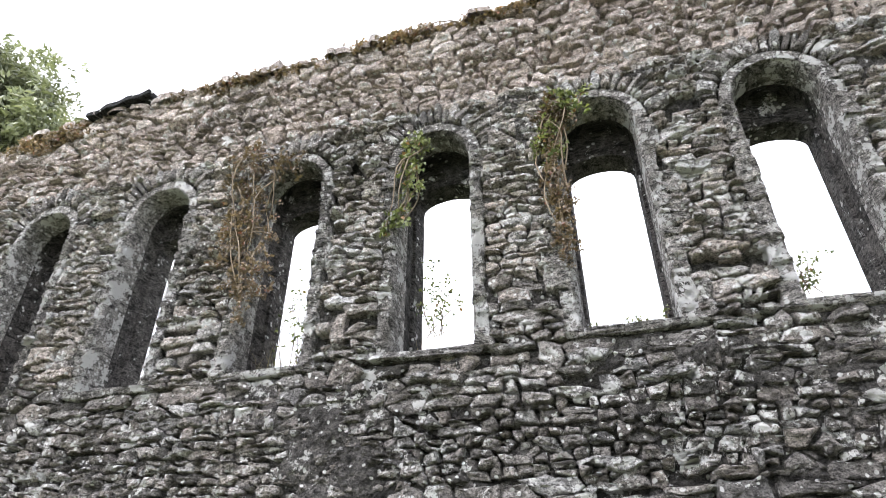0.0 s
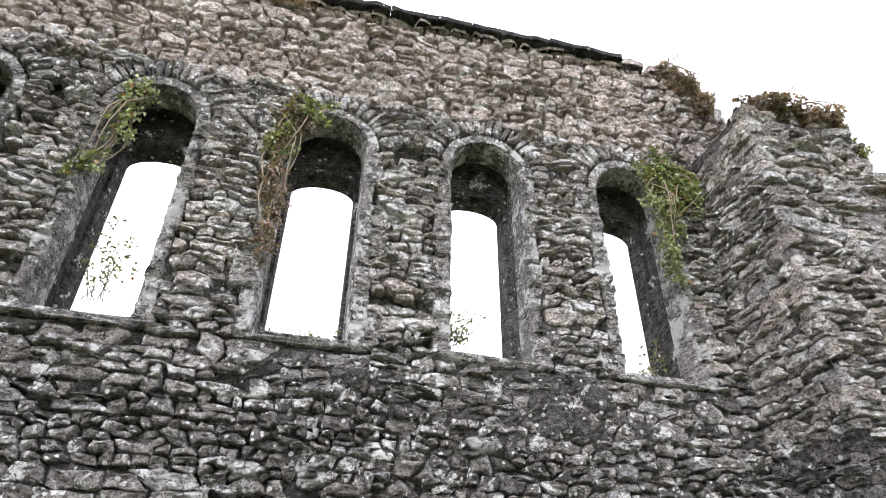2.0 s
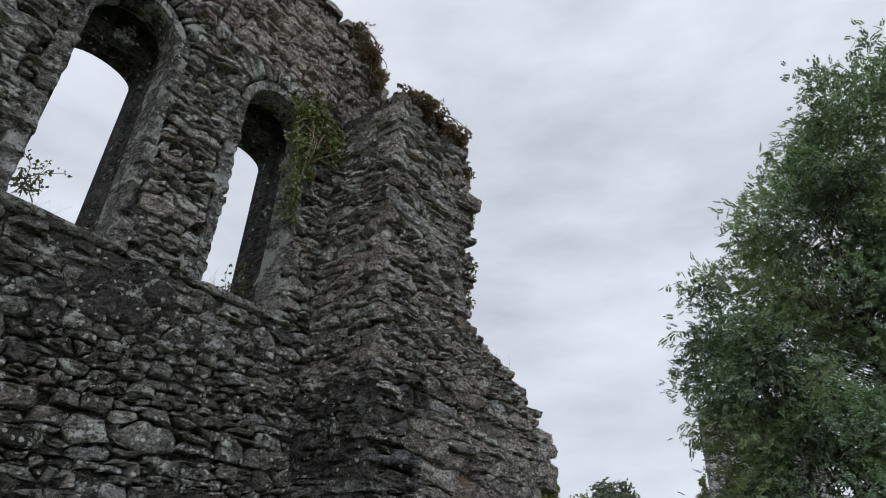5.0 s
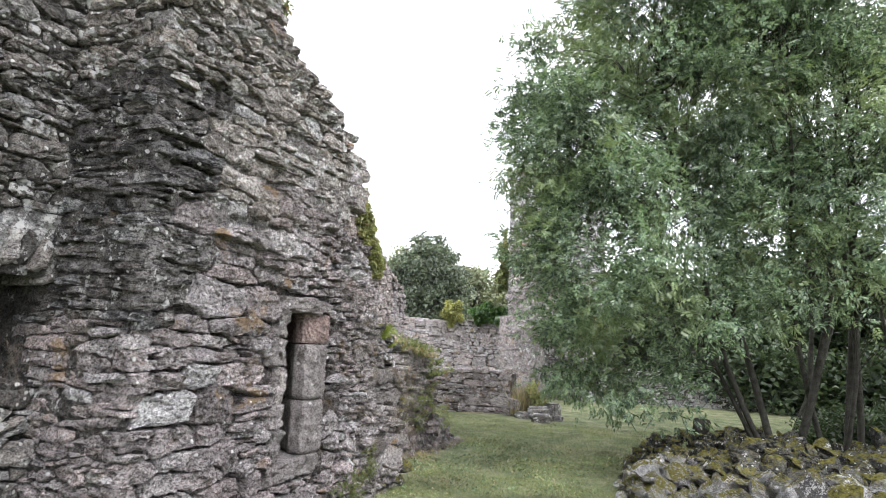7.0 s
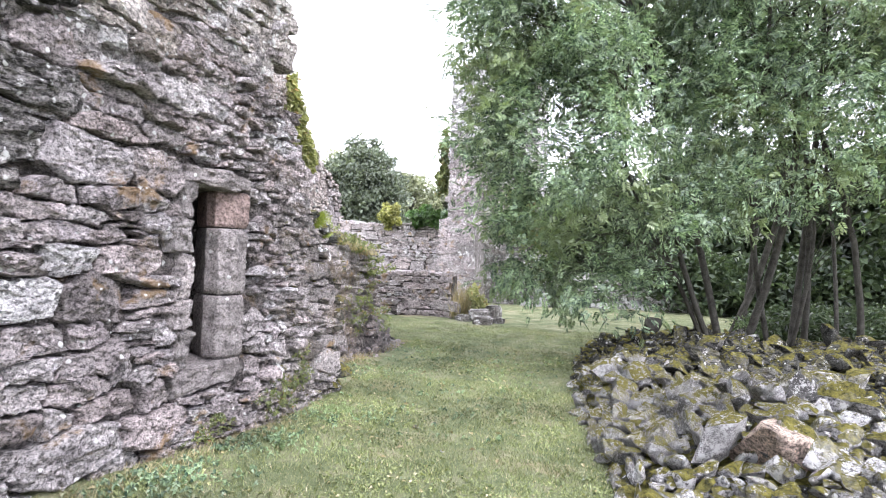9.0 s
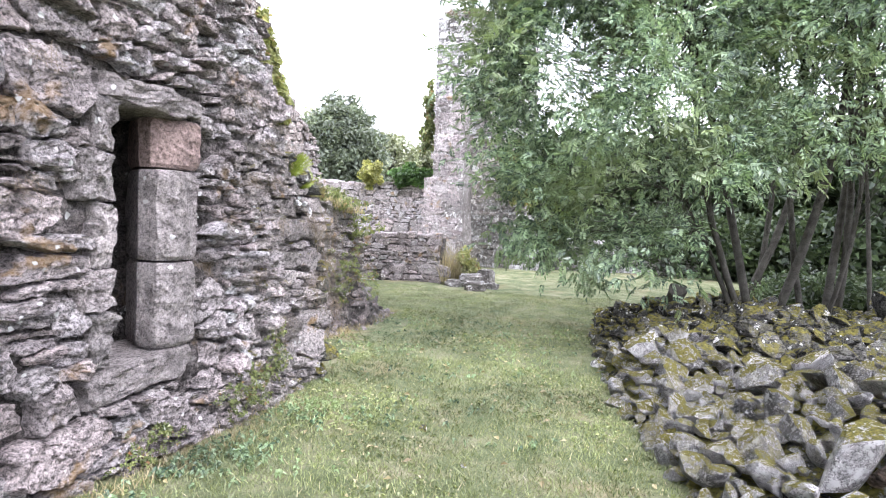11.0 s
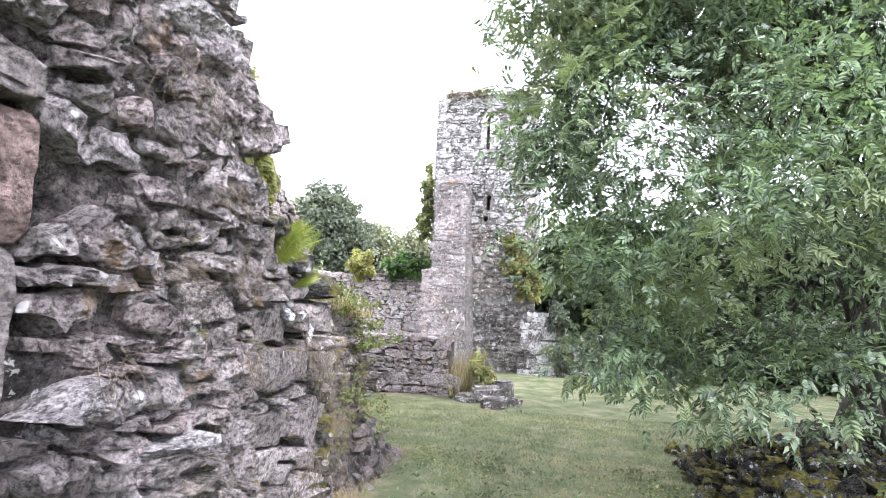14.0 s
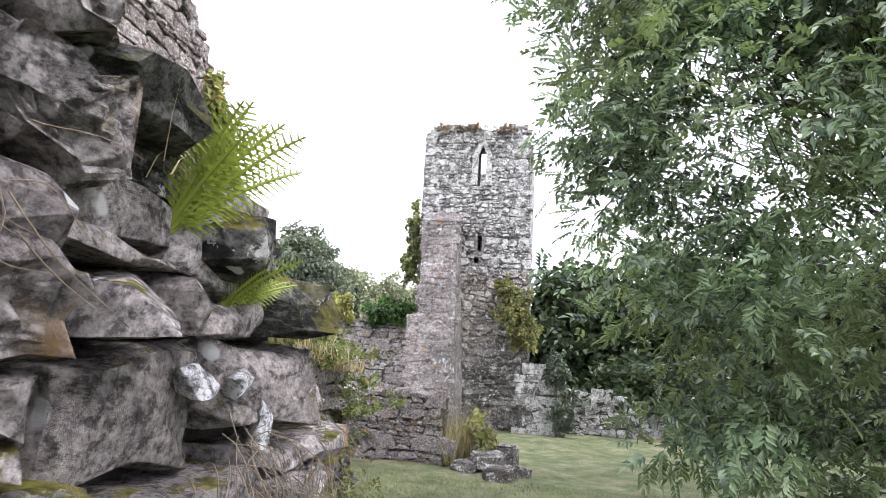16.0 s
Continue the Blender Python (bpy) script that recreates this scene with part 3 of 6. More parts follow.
def blob_points(rng, lobes, count, shell=0.55):
    """Points in ellipsoid lobes (cx, cy, cz, rx, ry, rz), thicker towards the outside, with the way out."""
    vol = np.array([l[3] * l[4] * l[5] for l in lobes])
    pick = rng.choice(len(lobes), count, p=vol / vol.sum())
    l = np.array(lobes)[pick]
    d = rng.normal(size=(count, 3))
    d /= np.linalg.norm(d, axis=1, keepdims=True)
    r = shell + (1 - shell) * rng.uniform(0, 1, count) ** 0.7
    r *= rng.uniform(0.8, 1.12, count)
    return l[:, :3] + d * r[:, None] * l[:, 3:], d


# ---- ground ----
def ground_height(x, y):
    z = 0.82 * np.clip((1.75 - x) / 1.9, 0, 1) ** 1.3 * np.clip((y + 8) / 4, 0, 1)
    z = z + 0.22 * np.exp(-np.maximum(3.33 - y, 0) / 0.5) * np.clip((6.8 - x) / 2.5, 0, 1) * (y < 5)
    z = z - 0.011 * np.clip(x - 7, 0, 20)
    z = z + 0.02 * np.sin(1.3 * x + 0.7 * y) + 0.015 * np.sin(2.9 * y - 1.1 * x)
    return z


def gh(x, y):
    return float(ground_height(np.array(float(x)), np.array(float(y))))


def axis_steps(lo, hi, near_lo, near_hi, fine, far):
    inner = np.arange(near_lo, near_hi + fine / 2, fine)
    below, above, step, p = [], [], fine, near_lo
    while p > lo:
        step *= far
        p -= step
        below.append(p)
    step, p = fine, near_hi
    while p < hi:
        step *= far
        p += step
        above.append(p)
    return np.concatenate([np.array(below[::-1]), inner, np.array(above)])


def build_ground():
    xs, ys = axis_steps(-400, 900, -1.0, 20.0, 0.12, 1.16), axis_steps(-500, 500, -4.0, 6.5, 0.12, 1.16)
    gx, gy = np.meshgrid(xs, ys, indexing="ij")
    gz = ground_height(gx, gy) + np.random.default_rng(5).normal(0, 0.006, gx.shape)
    nx, ny = gx.shape
    i, j = np.meshgrid(np.arange(nx - 1), np.arange(ny - 1), indexing="ij")
    q = (i * ny + j).ravel()
    faces = np.stack([q, q + ny, q + ny + 1, q + 1], axis=1)
    ob = new("ground", quick_mesh("ground", np.stack([gx, gy, gz], axis=2).reshape(-1, 3), faces, M_LAWN, True))
    tagged(ob, "mown green lawn with worn dry patches", "ground", kind="structure")


build_ground()
SOUTH = lambda y: (lambda u, v, d: (u, y - d, v))      # a face that looks towards -y
WEST = lambda x: (lambda u, v, d: (x - d, u, v))       # a face that looks towards -x

# ---- tall wall with seven lancet windows ----
WALL_Y, WALL_BACK = 4.2, 4.9
SILL, SPRING, HALF = 4.37, 6.3, 0.36
LANCETS = (-5.98, -4.42, -2.86, -1.37, 0.13, 1.62, 3.1)
TOP = [(-11.0, 7.3), (-9.0, 7.6), (-7.5, 8.0), (-6.0, 8.2), (-5.0, 8.22), (-2.9, 8.2), (-1.8, 8.24), (-0.4, 8.3), (3.3, 8.36), (4.0, 8.42), (4.3, 8.3), (4.62, 7.9), (4.68, 7.2)]
WALL_OUTLINE = [(-11.0, -0.2)] + TOP + [(4.68, -0.2)]


def arch(cx, half, spring, rise, steps=12):
    """A round head from its left springing to its right."""
    return [(cx - half * math.cos(math.pi * i / steps), spring + rise * math.sin(math.pi * i / steps)) for i in range(steps + 1)]


NICHE = (2.75, 3.92, 1.45, 2.02, 2.3)


def build_tall_wall():
    rng = random.Random(11)
    face = SOUTH(WALL_Y)
    verts, faces = [], []
    hole = HALF + 0.05
    deep = WALL_Y - WALL_BACK
    n0, n1, nz0, nz1, nz2 = NICHE

    def column(a, b, outline):
        """One upright slice of the wall, hollowed where it meets the low niche."""
        a2, b2 = max(a, n0), min(b, n1)
        if a2 >= b2:
            prism(verts, faces, clip(clip(outline, 0, a, True), 0, b, False), face, -0.125, deep)
            return
        for p, q in ((a, a2), (b2, b)):
            if q - p > 0.01:
                prism(verts, faces, clip(clip(outline, 0, p, True), 0, q, False), face, -0.125, deep)
        steps = 5
        for i in range(steps):
            p, q = a2 + (b2 - a2) * i / steps, a2 + (b2 - a2) * (i + 1) / steps
            strip = clip(clip(outline, 0, p, True), 0, q, False)
            s = ((p + q) / 2 - n0) / (n1 - n0)
            crown = nz1 + (nz2 - nz1) * math.sin(math.pi * s) ** 0.35
            prism(verts, faces, clip(strip, 1, nz0, False), face, -0.125, deep)
            prism(verts, faces, clip(strip, 1, crown, True), face, -0.125, deep)
            prism(verts, faces, clip(clip(strip, 1, nz0, True), 1, crown, False), face, -0.64, deep)

    edges = [-11.0] + [e for c in LANCETS for e in (c - hole, c + hole)] + [4.68]
    for a, b in zip(edges[0::2], edges[1::2]):
        column(a, b, WALL_OUTLINE)
    for c in LANCETS:
        strip = clip(clip(WALL_OUTLINE, 0, c - hole, True), 0, c + hole, False)
        column(c - hole, c + hole, clip(strip, 1, SILL - 0.06, False))
        heads = arch(c, hole, SPRING, hole)
        for p, q in zip(heads, heads[1:]):
            up = [v for v in clip(clip(strip, 0, p[0], True), 0, q[0], False) if v[1] > 7]
            up.sort(key=lambda v: -v[0])
            prism(verts, faces, [p, q] + up, face, -0.125, deep)
    wall = new("wall_north", fixed_normals(list_mesh("wall_north", verts, faces, M_MORTAR)))
    tagged(wall, "tall ruined rubble wall with seven round-headed lancets", "wall", kind="structure")

    def free(u, v, w, h):
        if not inside(WALL_OUTLINE, u, v) or u > 4.7 or u > 4.05 and v < 6.6:
            return False
        if n0 - 0.1 < u < n1 + 0.2 and nz0 - h * 0.3 < v < nz2 + 0.32 - 0.35 * abs(u - 3.35):
            return False
        for c in LANCETS:
            if v >= SPRING and math.hypot(max(abs(u - c) - w * 0.3, 0), v - SPRING) < HALF + 0.27:
                return False
        return True

    jambs = [(c - HALF - 0.1, c + HALF + 0.1, SILL - 0.08, SPRING + 0.02) for c in LANCETS]
    low = list(coursing(rng, -7.4, 4.1, 1.6, 4.3, (0.05, 0.12), (1.1, 2.9), 0.35, 0.12, 0.14)) + list(coursing(rng, -7.4, 4.1, 4.3, 6.9, (0.042, 0.09), (1.3, 3.9), 0.25, 0.14, 0.1))
    far = coursing(rng, -11, -7.4, -0.1, 6.9, (0.08, 0.16), (1.0, 2.6), 0.3, 0.12, 0.14)
    rubble("rubble", wall, face, list(far) + list(coursing(rng, -7.4, 4.1, -0.1, 1.6, (0.08, 0.16), (1.0, 2.6), 0.3, 0.12, 0.14)), free, M_GREY, M_GREY_P, rng, (0.012, 0.06))
    rubble("rubble", wall, face, low, free, M_GREY, M_GREY_P, rng, (0.008, 0.05), joint=0.008, near=lambda u, v: -1.0 < u < 3.9 and 3.55 < v < 4.7, fine="half", rest="half", trim=jambs, tint=lambda u, v: M_WEATHERED if v > 4.55 + 0.5 * noise.noise((u * 1.2, v, 8.0)) else M_GREY)
    high = coursing(rng, -11, 4.7, 6.93, 8.5, (0.07, 0.17), (1.0, 2.2), 0.25, 0.08, 0.12)
    rubble("upper_rubble", wall, face, high, free, M_UPPER, M_GREY_P, rng, (0.012, 0.045), joint=0.016, worn=0.15, rest="half")
    def plain(u, v):
        if not inside(WALL_OUTLINE, u, v) or n0 < u < n1 and nz0 < v < nz2 - 0.1:
            return False
        return not any(abs(u - c) < HALF + 0.07 and SILL - 0.05 < v < SPRING or v >= SPRING and math.hypot(u - c, v - SPRING) < HALF + 0.07 for c in LANCETS)

    smeared = lambda u, v: (0.02 if v < 4.3 else -0.03) + 0.06 * noise.noise((u * 0.7, v * 0.8, 31.0))
    mortar_skin(wall, face, -7.5, 4.05, 1.0, 6.96, plain, M_MORTAR, 2, hi=0.06, step=0.026, lift=smeared, crumb=0.016)
    mortar_skin(wall, face, -8.5, 4.65, 6.9, 8.45, plain, M_UPMORTAR, 4, hi=0.03, step=0.03, lift=-0.005, crumb=0.01)
    # stones with a white bloom of lichen
    for u, v, w, h in ((-0.19, 4.16, 0.34, 0.13), (0.29, 3.97, 0.4, 0.1), (1.52, 3.68, 0.3, 0.16), (1.6, 3.85, 0.14, 0.1), (2.65, 3.77, 0.3, 0.13), (0.85, 5.66, 0.4, 0.14), (0.9, 6.72, 0.24, 0.07), (-0.07, 3.4, 0.26, 0.1),
                       (-2.0, 6.41, 0.3, 0.13), (-2.36, 7.0, 0.22, 0.1), (-5.6, 5.0, 0.22, 0.12), (-5.4, 5.2, 0.24, 0.12), (-2.7, 3.89, 0.2, 0.12)):
        n = 7
        rim = [(u + w / 2 * math.cos(math.tau * i / n) * rng.uniform(0.75, 1.1), v + h / 2 * math.sin(math.tau * i / n) * rng.uniform(0.75, 1.1)) for i in range(n)]
        part("stone", list_mesh("stone", *hewn(rng, face, rim, 0.06, 0.002, True), M_BLOOM), wall, "stone whitened by crusty lichen")
    # rough voussoirs over the niche
    for i in range(11):
        s = (i + 0.5) / 11
        u, v = n0 + (n1 - n0) * s, nz1 + (nz2 - nz1) * math.sin(math.pi * s) ** 0.35
        sv, sf = stone_rings(rng, face, u + 0.1 * (s - 0.5), v + 0.13, rng.uniform(0.24, 0.36), rng.uniform(0.09, 0.12), rng.uniform(0.05, 0.09), 10, False, 0.4, math.pi / 2 - 1.1 * (s - 0.5), 6.0)
        part("niche_voussoir", list_mesh("niche_voussoir", sv, sf, M_GREY_P), wall)
    # the broken wall head, seen against the sky
    crest_v, crest_f = [], []
    u = -10.5
    while u < 4.4:
        w = rng.uniform(0.12, 0.34)
        v = np.interp(u, [p[0] for p in TOP], [p[1] for p in TOP]) - 0.02
        for d in (0.02, 0.35):
            flat = lambda uu, vv, dd, v=v, d=d: (uu, WALL_Y + d + (vv - d), v + dd)
            sv, sf = stone_rings(rng, flat, u, d + rng.uniform(0, 0.1), w, rng.uniform(0.18, 0.32), rng.uniform(0.02, 0.1))
            at = len(crest_v)
            crest_v += sv
            crest_f += [tuple(at + i for i in f) for f in sf]
        u += w * 0.95
    tagged(part("wall_head", list_mesh("wall_head", crest_v, crest_f, M_UPPER), wall, "loose mossy stones along the broken wall head"), kind="stuff")
    return wall


WALL = build_tall_wall()


def loft(verts, faces, rings):
    """Joins equal rings of points by quads."""
    at, n = len(verts), len(rings[0])
    for r in rings:
        verts += r
    for k in range(len(rings) - 1):
        faces += [(at + k * n + i, at + k * n + i + 1, at + (k + 1) * n + i + 1, at + (k + 1) * n + i) for i in range(n - 1)]


def profile(c, half, spring, rise, sill, y):
    pts = [(c - half, sill)] + arch(c, half, spring, rise) + [(c + half, sill)]
    return [(u, y, v) for u, v in pts]


def build_lancet(index, c):
    rng = random.Random(100 + index)
    root = new("window_%d" % index)
    tagged(root, "tall round-headed lancet with dressed stone jambs, unglazed", "window", kind="structure")
    y = WALL_Y
    # splayed reveal, narrowing to the outer slit with its lower head
    verts, faces = [], []
    loft(verts, faces, [profile(c, HALF + 0.05, SPRING, HALF + 0.05, SILL - 0.06, y + 0.012),
                        profile(c, HALF + 0.015, SPRING, HALF + 0.015, SILL - 0.02, y - 0.025),
                        profile(c, HALF - 0.02, SPRING, HALF - 0.02, SILL, y + 0.02),
                        profile(c, 0.325, SPRING - 0.01, 0.325, SILL, y + 0.24)])
    part("reveal", list_mesh("reveal", verts, faces, M_DRESSED), root, "smooth grey stone splay, lichen-spotted")
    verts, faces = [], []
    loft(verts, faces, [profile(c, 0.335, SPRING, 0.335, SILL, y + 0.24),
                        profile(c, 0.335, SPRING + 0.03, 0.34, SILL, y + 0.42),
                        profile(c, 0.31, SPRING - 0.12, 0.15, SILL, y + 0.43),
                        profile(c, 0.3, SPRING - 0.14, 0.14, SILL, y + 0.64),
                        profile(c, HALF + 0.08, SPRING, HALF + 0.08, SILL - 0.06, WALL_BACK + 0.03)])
    part("rear_arch", list_mesh("rear_arch", verts, faces, M_REAR), root, "dark rough rear arch, recess shade in its colour")
    # jamb blocks of uneven height
    for side in (-1, 1):
        v = SILL - 0.05
        while v < SPRING - 0.03:
            h = min(rng.uniform(0.16, 0.44), SPRING - v)
            if SPRING - v - h < 0.12:
                h = SPRING - v
            w = rng.choice((0.1, 0.12, 0.13, 0.15, 0.24))
            u = c + side * (HALF - 0.012 + w / 2)
            box = [(u - w / 2, v), (u + w / 2, v + rng.uniform(-0.01, 0.01)), (u + w / 2 + rng.uniform(-0.015, 0.015), v + h), (u - w / 2, v + h)]
            sv, sf = hewn(rng, SOUTH(y), box, rng.uniform(0.022, 0.036), 0.004, True)
            part("jamb_stone", list_mesh("jamb_stone", sv, sf, M_DRESSED), root)
            v += h
    # arch ring of dressed stone and thin voussoirs round it
    steps = 7
    for i in range(steps):
        a0, a1 = math.pi * i / steps + 0.012, math.pi * (i + 1) / steps - 0.012
        r0, r1 = HALF - 0.005, HALF + rng.uniform(0.075, 0.1)
        ring_v, ring_f = [], []
        cut = [(c - r * math.cos(a), SPRING + r * math.sin(a)) for r, seq in ((r0, (0, 0.5, 1)), (r1, (1, 0.5, 0))) for a in (a0 + s * (a1 - a0) for s in seq)]
        prism(ring_v, ring_f, cut, SOUTH(y), -0.05, rng.uniform(0.018, 0.03))
        part("arch_stone", fixed_normals(list_mesh("arch_stone", ring_v, ring_f, M_DRESSED)), root)
    a = -0.1
    while a < math.pi + 0.1:
        t = rng.uniform(0.05, 0.11)
        da = t / (HALF + 0.2)
        reach = rng.uniform(0.17, 0.27) * (1.0 if 0.3 < a < 2.8 else 0.75)
        mid, r = a + da / 2, HALF + 0.1 + reach / 2
        cu, cv = c - r * math.cos(mid), SPRING + r * math.sin(mid)
        sv, sf = stone_rings(rng, SOUTH(y), cu, cv, reach, t * rng.uniform(0.8, 0.98), rng.uniform(0.03, 0.07), 10, False, 0.05, -mid + math.pi + rng.gauss(0, 0.05))
        part("voussoir", list_mesh("voussoir", sv, sf, M_GREY_P), root)
        a += da
    # sill slab
    sv, sf = stone_rings(rng, SOUTH(y), c + rng.uniform(-0.04, 0.04), SILL - 0.045, 0.95, 0.075, 0.055, 14, True, 0.05, rng.gauss(0, 0.012), 9.0)
    part("sill", list_mesh("sill", sv, sf, M_DRESSED), root, "thin worn stone sill")
    low = []
    lf = []
    prism(low, lf, [(c - 0.4, SILL - 0.06), (c + 0.4, SILL - 0.06), (c + 0.4, SILL), (c - 0.4, SILL)], SOUTH(y), 0.0, -0.7)
    part("sill_bed", fixed_normals(list_mesh("sill_bed", low, lf, M_DRESSED)), root)


for k, c in enumerate(LANCETS):
    build_lancet(k + 1, c)

# ---- projecting broken wall with the slit window ----
STUB_Y, STUB_X, STUB_BACK = 3.33, 3.93, 4.95
STUB = [(3.93, -0.3), (3.93, 6.85), (4.15, 7.0), (4.7, 6.98), (5.1, 6.75), (5.2, 6.2), (5.16, 5.3), (5.2, 4.72), (5.5, 4.52), (6.28, 4.37), (6.9, 3.72), (6.72, 3.3), (6.6, 3.0), (6.85, 2.93), (7.04, 2.88),
        (7.1, 2.6), (7.2, 2.46), (7.26, 2.2), (7.34, 2.1), (7.38, 1.9), (7.42, 1.7), (7.45, 1.3), (7.5, -0.3)]
SLIT = (5.64, 6.03, 0.7, 2.08)


def build_stub():
    rng = random.Random(23)
    face = SOUTH(STUB_Y)
    verts, faces = [], []
    x0, x1, z0, z1 = SLIT
    x0, x1, z0, z1 = x0 - 0.01, x1 + 0.3, z0 - 0.03, z1 + 0.03
    back = STUB_Y - STUB_BACK
    prism(verts, faces, clip(STUB, 0, x0, False), face, -0.125, back)
    prism(verts, faces, clip(STUB, 0, x1, True), face, -0.125, back)
    mid = clip(clip(STUB, 0, x0, True), 0, x1, False)
    prism(verts, faces, clip(mid, 1, z0, False), face, -0.125, back)
    prism(verts, faces, clip(mid, 1, z1, True), face, -0.125, back)
    # Added backing closes the slit from behind to keep its inside dark
    prism(verts, faces, clip(clip(mid, 1, z0, True), 1, z1, False), face, -1.25, back)
    wall = new("wall_east", fixed_normals(list_mesh("wall_east", verts, faces, M_BED)))
    tagged(wall, "thick broken rubble wall with a narrow slit window", "wall", kind="structure")

    def free(u, v, w, h):
        if not inside(STUB, u, v):
            return False
        return True

    frame_of_slit = [(-9.0, 3.9, -1.0, 9.0), (x0 - 0.1, x1 + 0.01, z0 - 0.18, z1 + 0.14)]

    def weather(u, v):
        """Black dampness runs down beside the corner; the head is bleached."""
        wander = 0.5 * noise.noise((u * 1.3, v * 0.9, 4.0)) + 0.25 * noise.noise((u * 5.0, v * 4.0, 9.0))
        if 1.7 + wander < v < 3.6 + wander and u < 4.4 + 0.7 * wander:
            return M_DAMP
        return M_WEATHERED if v > 3.0 + wander else M_WARM

    beds = [b for b in coursing(rng, 3.93, 5.6, -0.05, 3.1, (0.13, 0.25), (1.2, 2.7), 0.22, 0.14, 0.06) if b[0] < 5.55]
    beds += [b for b in coursing(rng, 5.5, 6.7, -0.05, 3.1, (0.08, 0.19), (0.9, 2.2), 0.35, 0.16, 0.1) if 5.55 <= b[0] < 6.65]
    beds += [b for b in coursing(rng, 6.6, 7.7, -0.05, 3.1, (0.055, 0.13), (1.0, 2.4), 0.3, 0.18, 0.12) if b[0] >= 6.65]
    soiled = lambda u, v: M_LEDGE if u > 6.95 + 0.5 * noise.noise((u * 2.0, v * 2.0, 6.0)) else M_WARM_P
    rubble("rubble", wall, face, beds, free, M_WARM, soiled, rng, (0.015, 0.075), joint=0.011, tint=weather, near=lambda u, v: u > 4.85 and v < 2.9, fine=True, limit=700, rest=True, trim=frame_of_slit)
    beds = coursing(rng, 3.93, 7.7, 3.1, 7.05, (0.055, 0.13), (1.3, 3.4), 0.3, 0.12, 0.08)
    rubble("upper_rubble", wall, face, beds, free, M_GREY, M_GREY_P, rng, (0.01, 0.06), trim=frame_of_slit, rest="half", tint=weather)
    solid = lambda u, v: inside(STUB, u + 0.05, v + 0.03) and not (x0 < u < x1 and z0 < v < z1)
    mortar_skin(wall, face, 3.93, 7.6, 0.0, 2.35, solid, M_BED, 5, hi=0.035, step=0.025, lift=lambda u, v: -0.03 + 0.05 * min(max((u - 6.1) / 0.5, 0), 1), crumb=0.012)
    mortar_skin(wall, face, 3.93, 7.2, 2.3, 7.0, solid, M_LIME, 6, hi=0.045, step=0.028, lift=lambda u, v: 0.015 + 0.04 * noise.noise((u * 0.9, v * 1.1, 14.0)), crumb=0.012)
    mortar_skin(wall, WEST(STUB_X), STUB_Y, 4.25, 0.0, 6.9, lambda u, v: True, M_MORTAR, 8, hi=0.04, step=0.03, lift=0.015, crumb=0.012)
    # the return face towards the lancets
    side = WEST(STUB_X)
    keep = lambda u, v, w, h: v < 6.72
    beds = coursing(rng, STUB_Y, 4.25, 0.1, 7.0, (0.06, 0.13), (1.4, 3.6), 0.35, 0.06, 0.05)
    rubble("return_rubble", wall, side, beds, keep, M_DAMP, M_GREY_P, rng, (0.012, 0.05), trim=[(0.0, 3.31, -1.0, 9.0)], rest="half", tint=lambda u, v: weather(4.0, v))
    # stones of the torn end, sticking out at random
    tv, tf = [], []
    for (ax, az), (bx, bz) in zip(STUB[3:-1], STUB[4:]):
        steps = max(1, int(math.hypot(bx - ax, bz - az) / 0.13))
        for i in range(steps):
            s = (i + 0.5) / steps
            for yy in (0.06, 0.26, 0.5, 0.74):
                cu, cv = ax + s * (bx - ax) - 0.15, az + s * (bz - az) - 0.04
                sv, sf = stone_rings(rng, SOUTH(STUB_Y + yy + rng.uniform(-0.05, 0.05)), cu + rng.uniform(-0.06, 0.05), cv + rng.uniform(-0.03, 0.03), rng.uniform(0.16, 0.36), rng.uniform(0.07, 0.16), rng.uniform(0.06, 0.12), 10, True, 0.18)
                at = len(tv)
                tv += sv
                tf += [tuple(at + k for k in f) for f in sf]
    tagged(part("torn_edge", list_mesh("torn_edge", tv, tf, M_WARM), wall, "ragged stones of the torn wall end"), kind="stuff")
    juts = ([(6.98, 2.32), (7.26, 2.21), (7.5, 2.29), (7.52, 2.36), (7.4, 2.44), (7.22, 2.5), (7.0, 2.5)],
            [(7.1, 2.1), (7.26, 2.03), (7.41, 2.02), (7.43, 2.06), (7.34, 2.13), (7.14, 2.18)],
            [(6.72, 2.62), (7.08, 2.66), (7.12, 2.76), (6.98, 2.86), (6.7, 2.8)])
    for outline in juts:
        part("overhanging_stone", list_mesh("overhanging_stone", *hewn(rng, SOUTH(STUB_Y), outline, 0.05, 0.004, True, 0.34), M_WARM_P), wall, "large stone jutting from the torn end")
    return wall


STUB_WALL = build_stub()


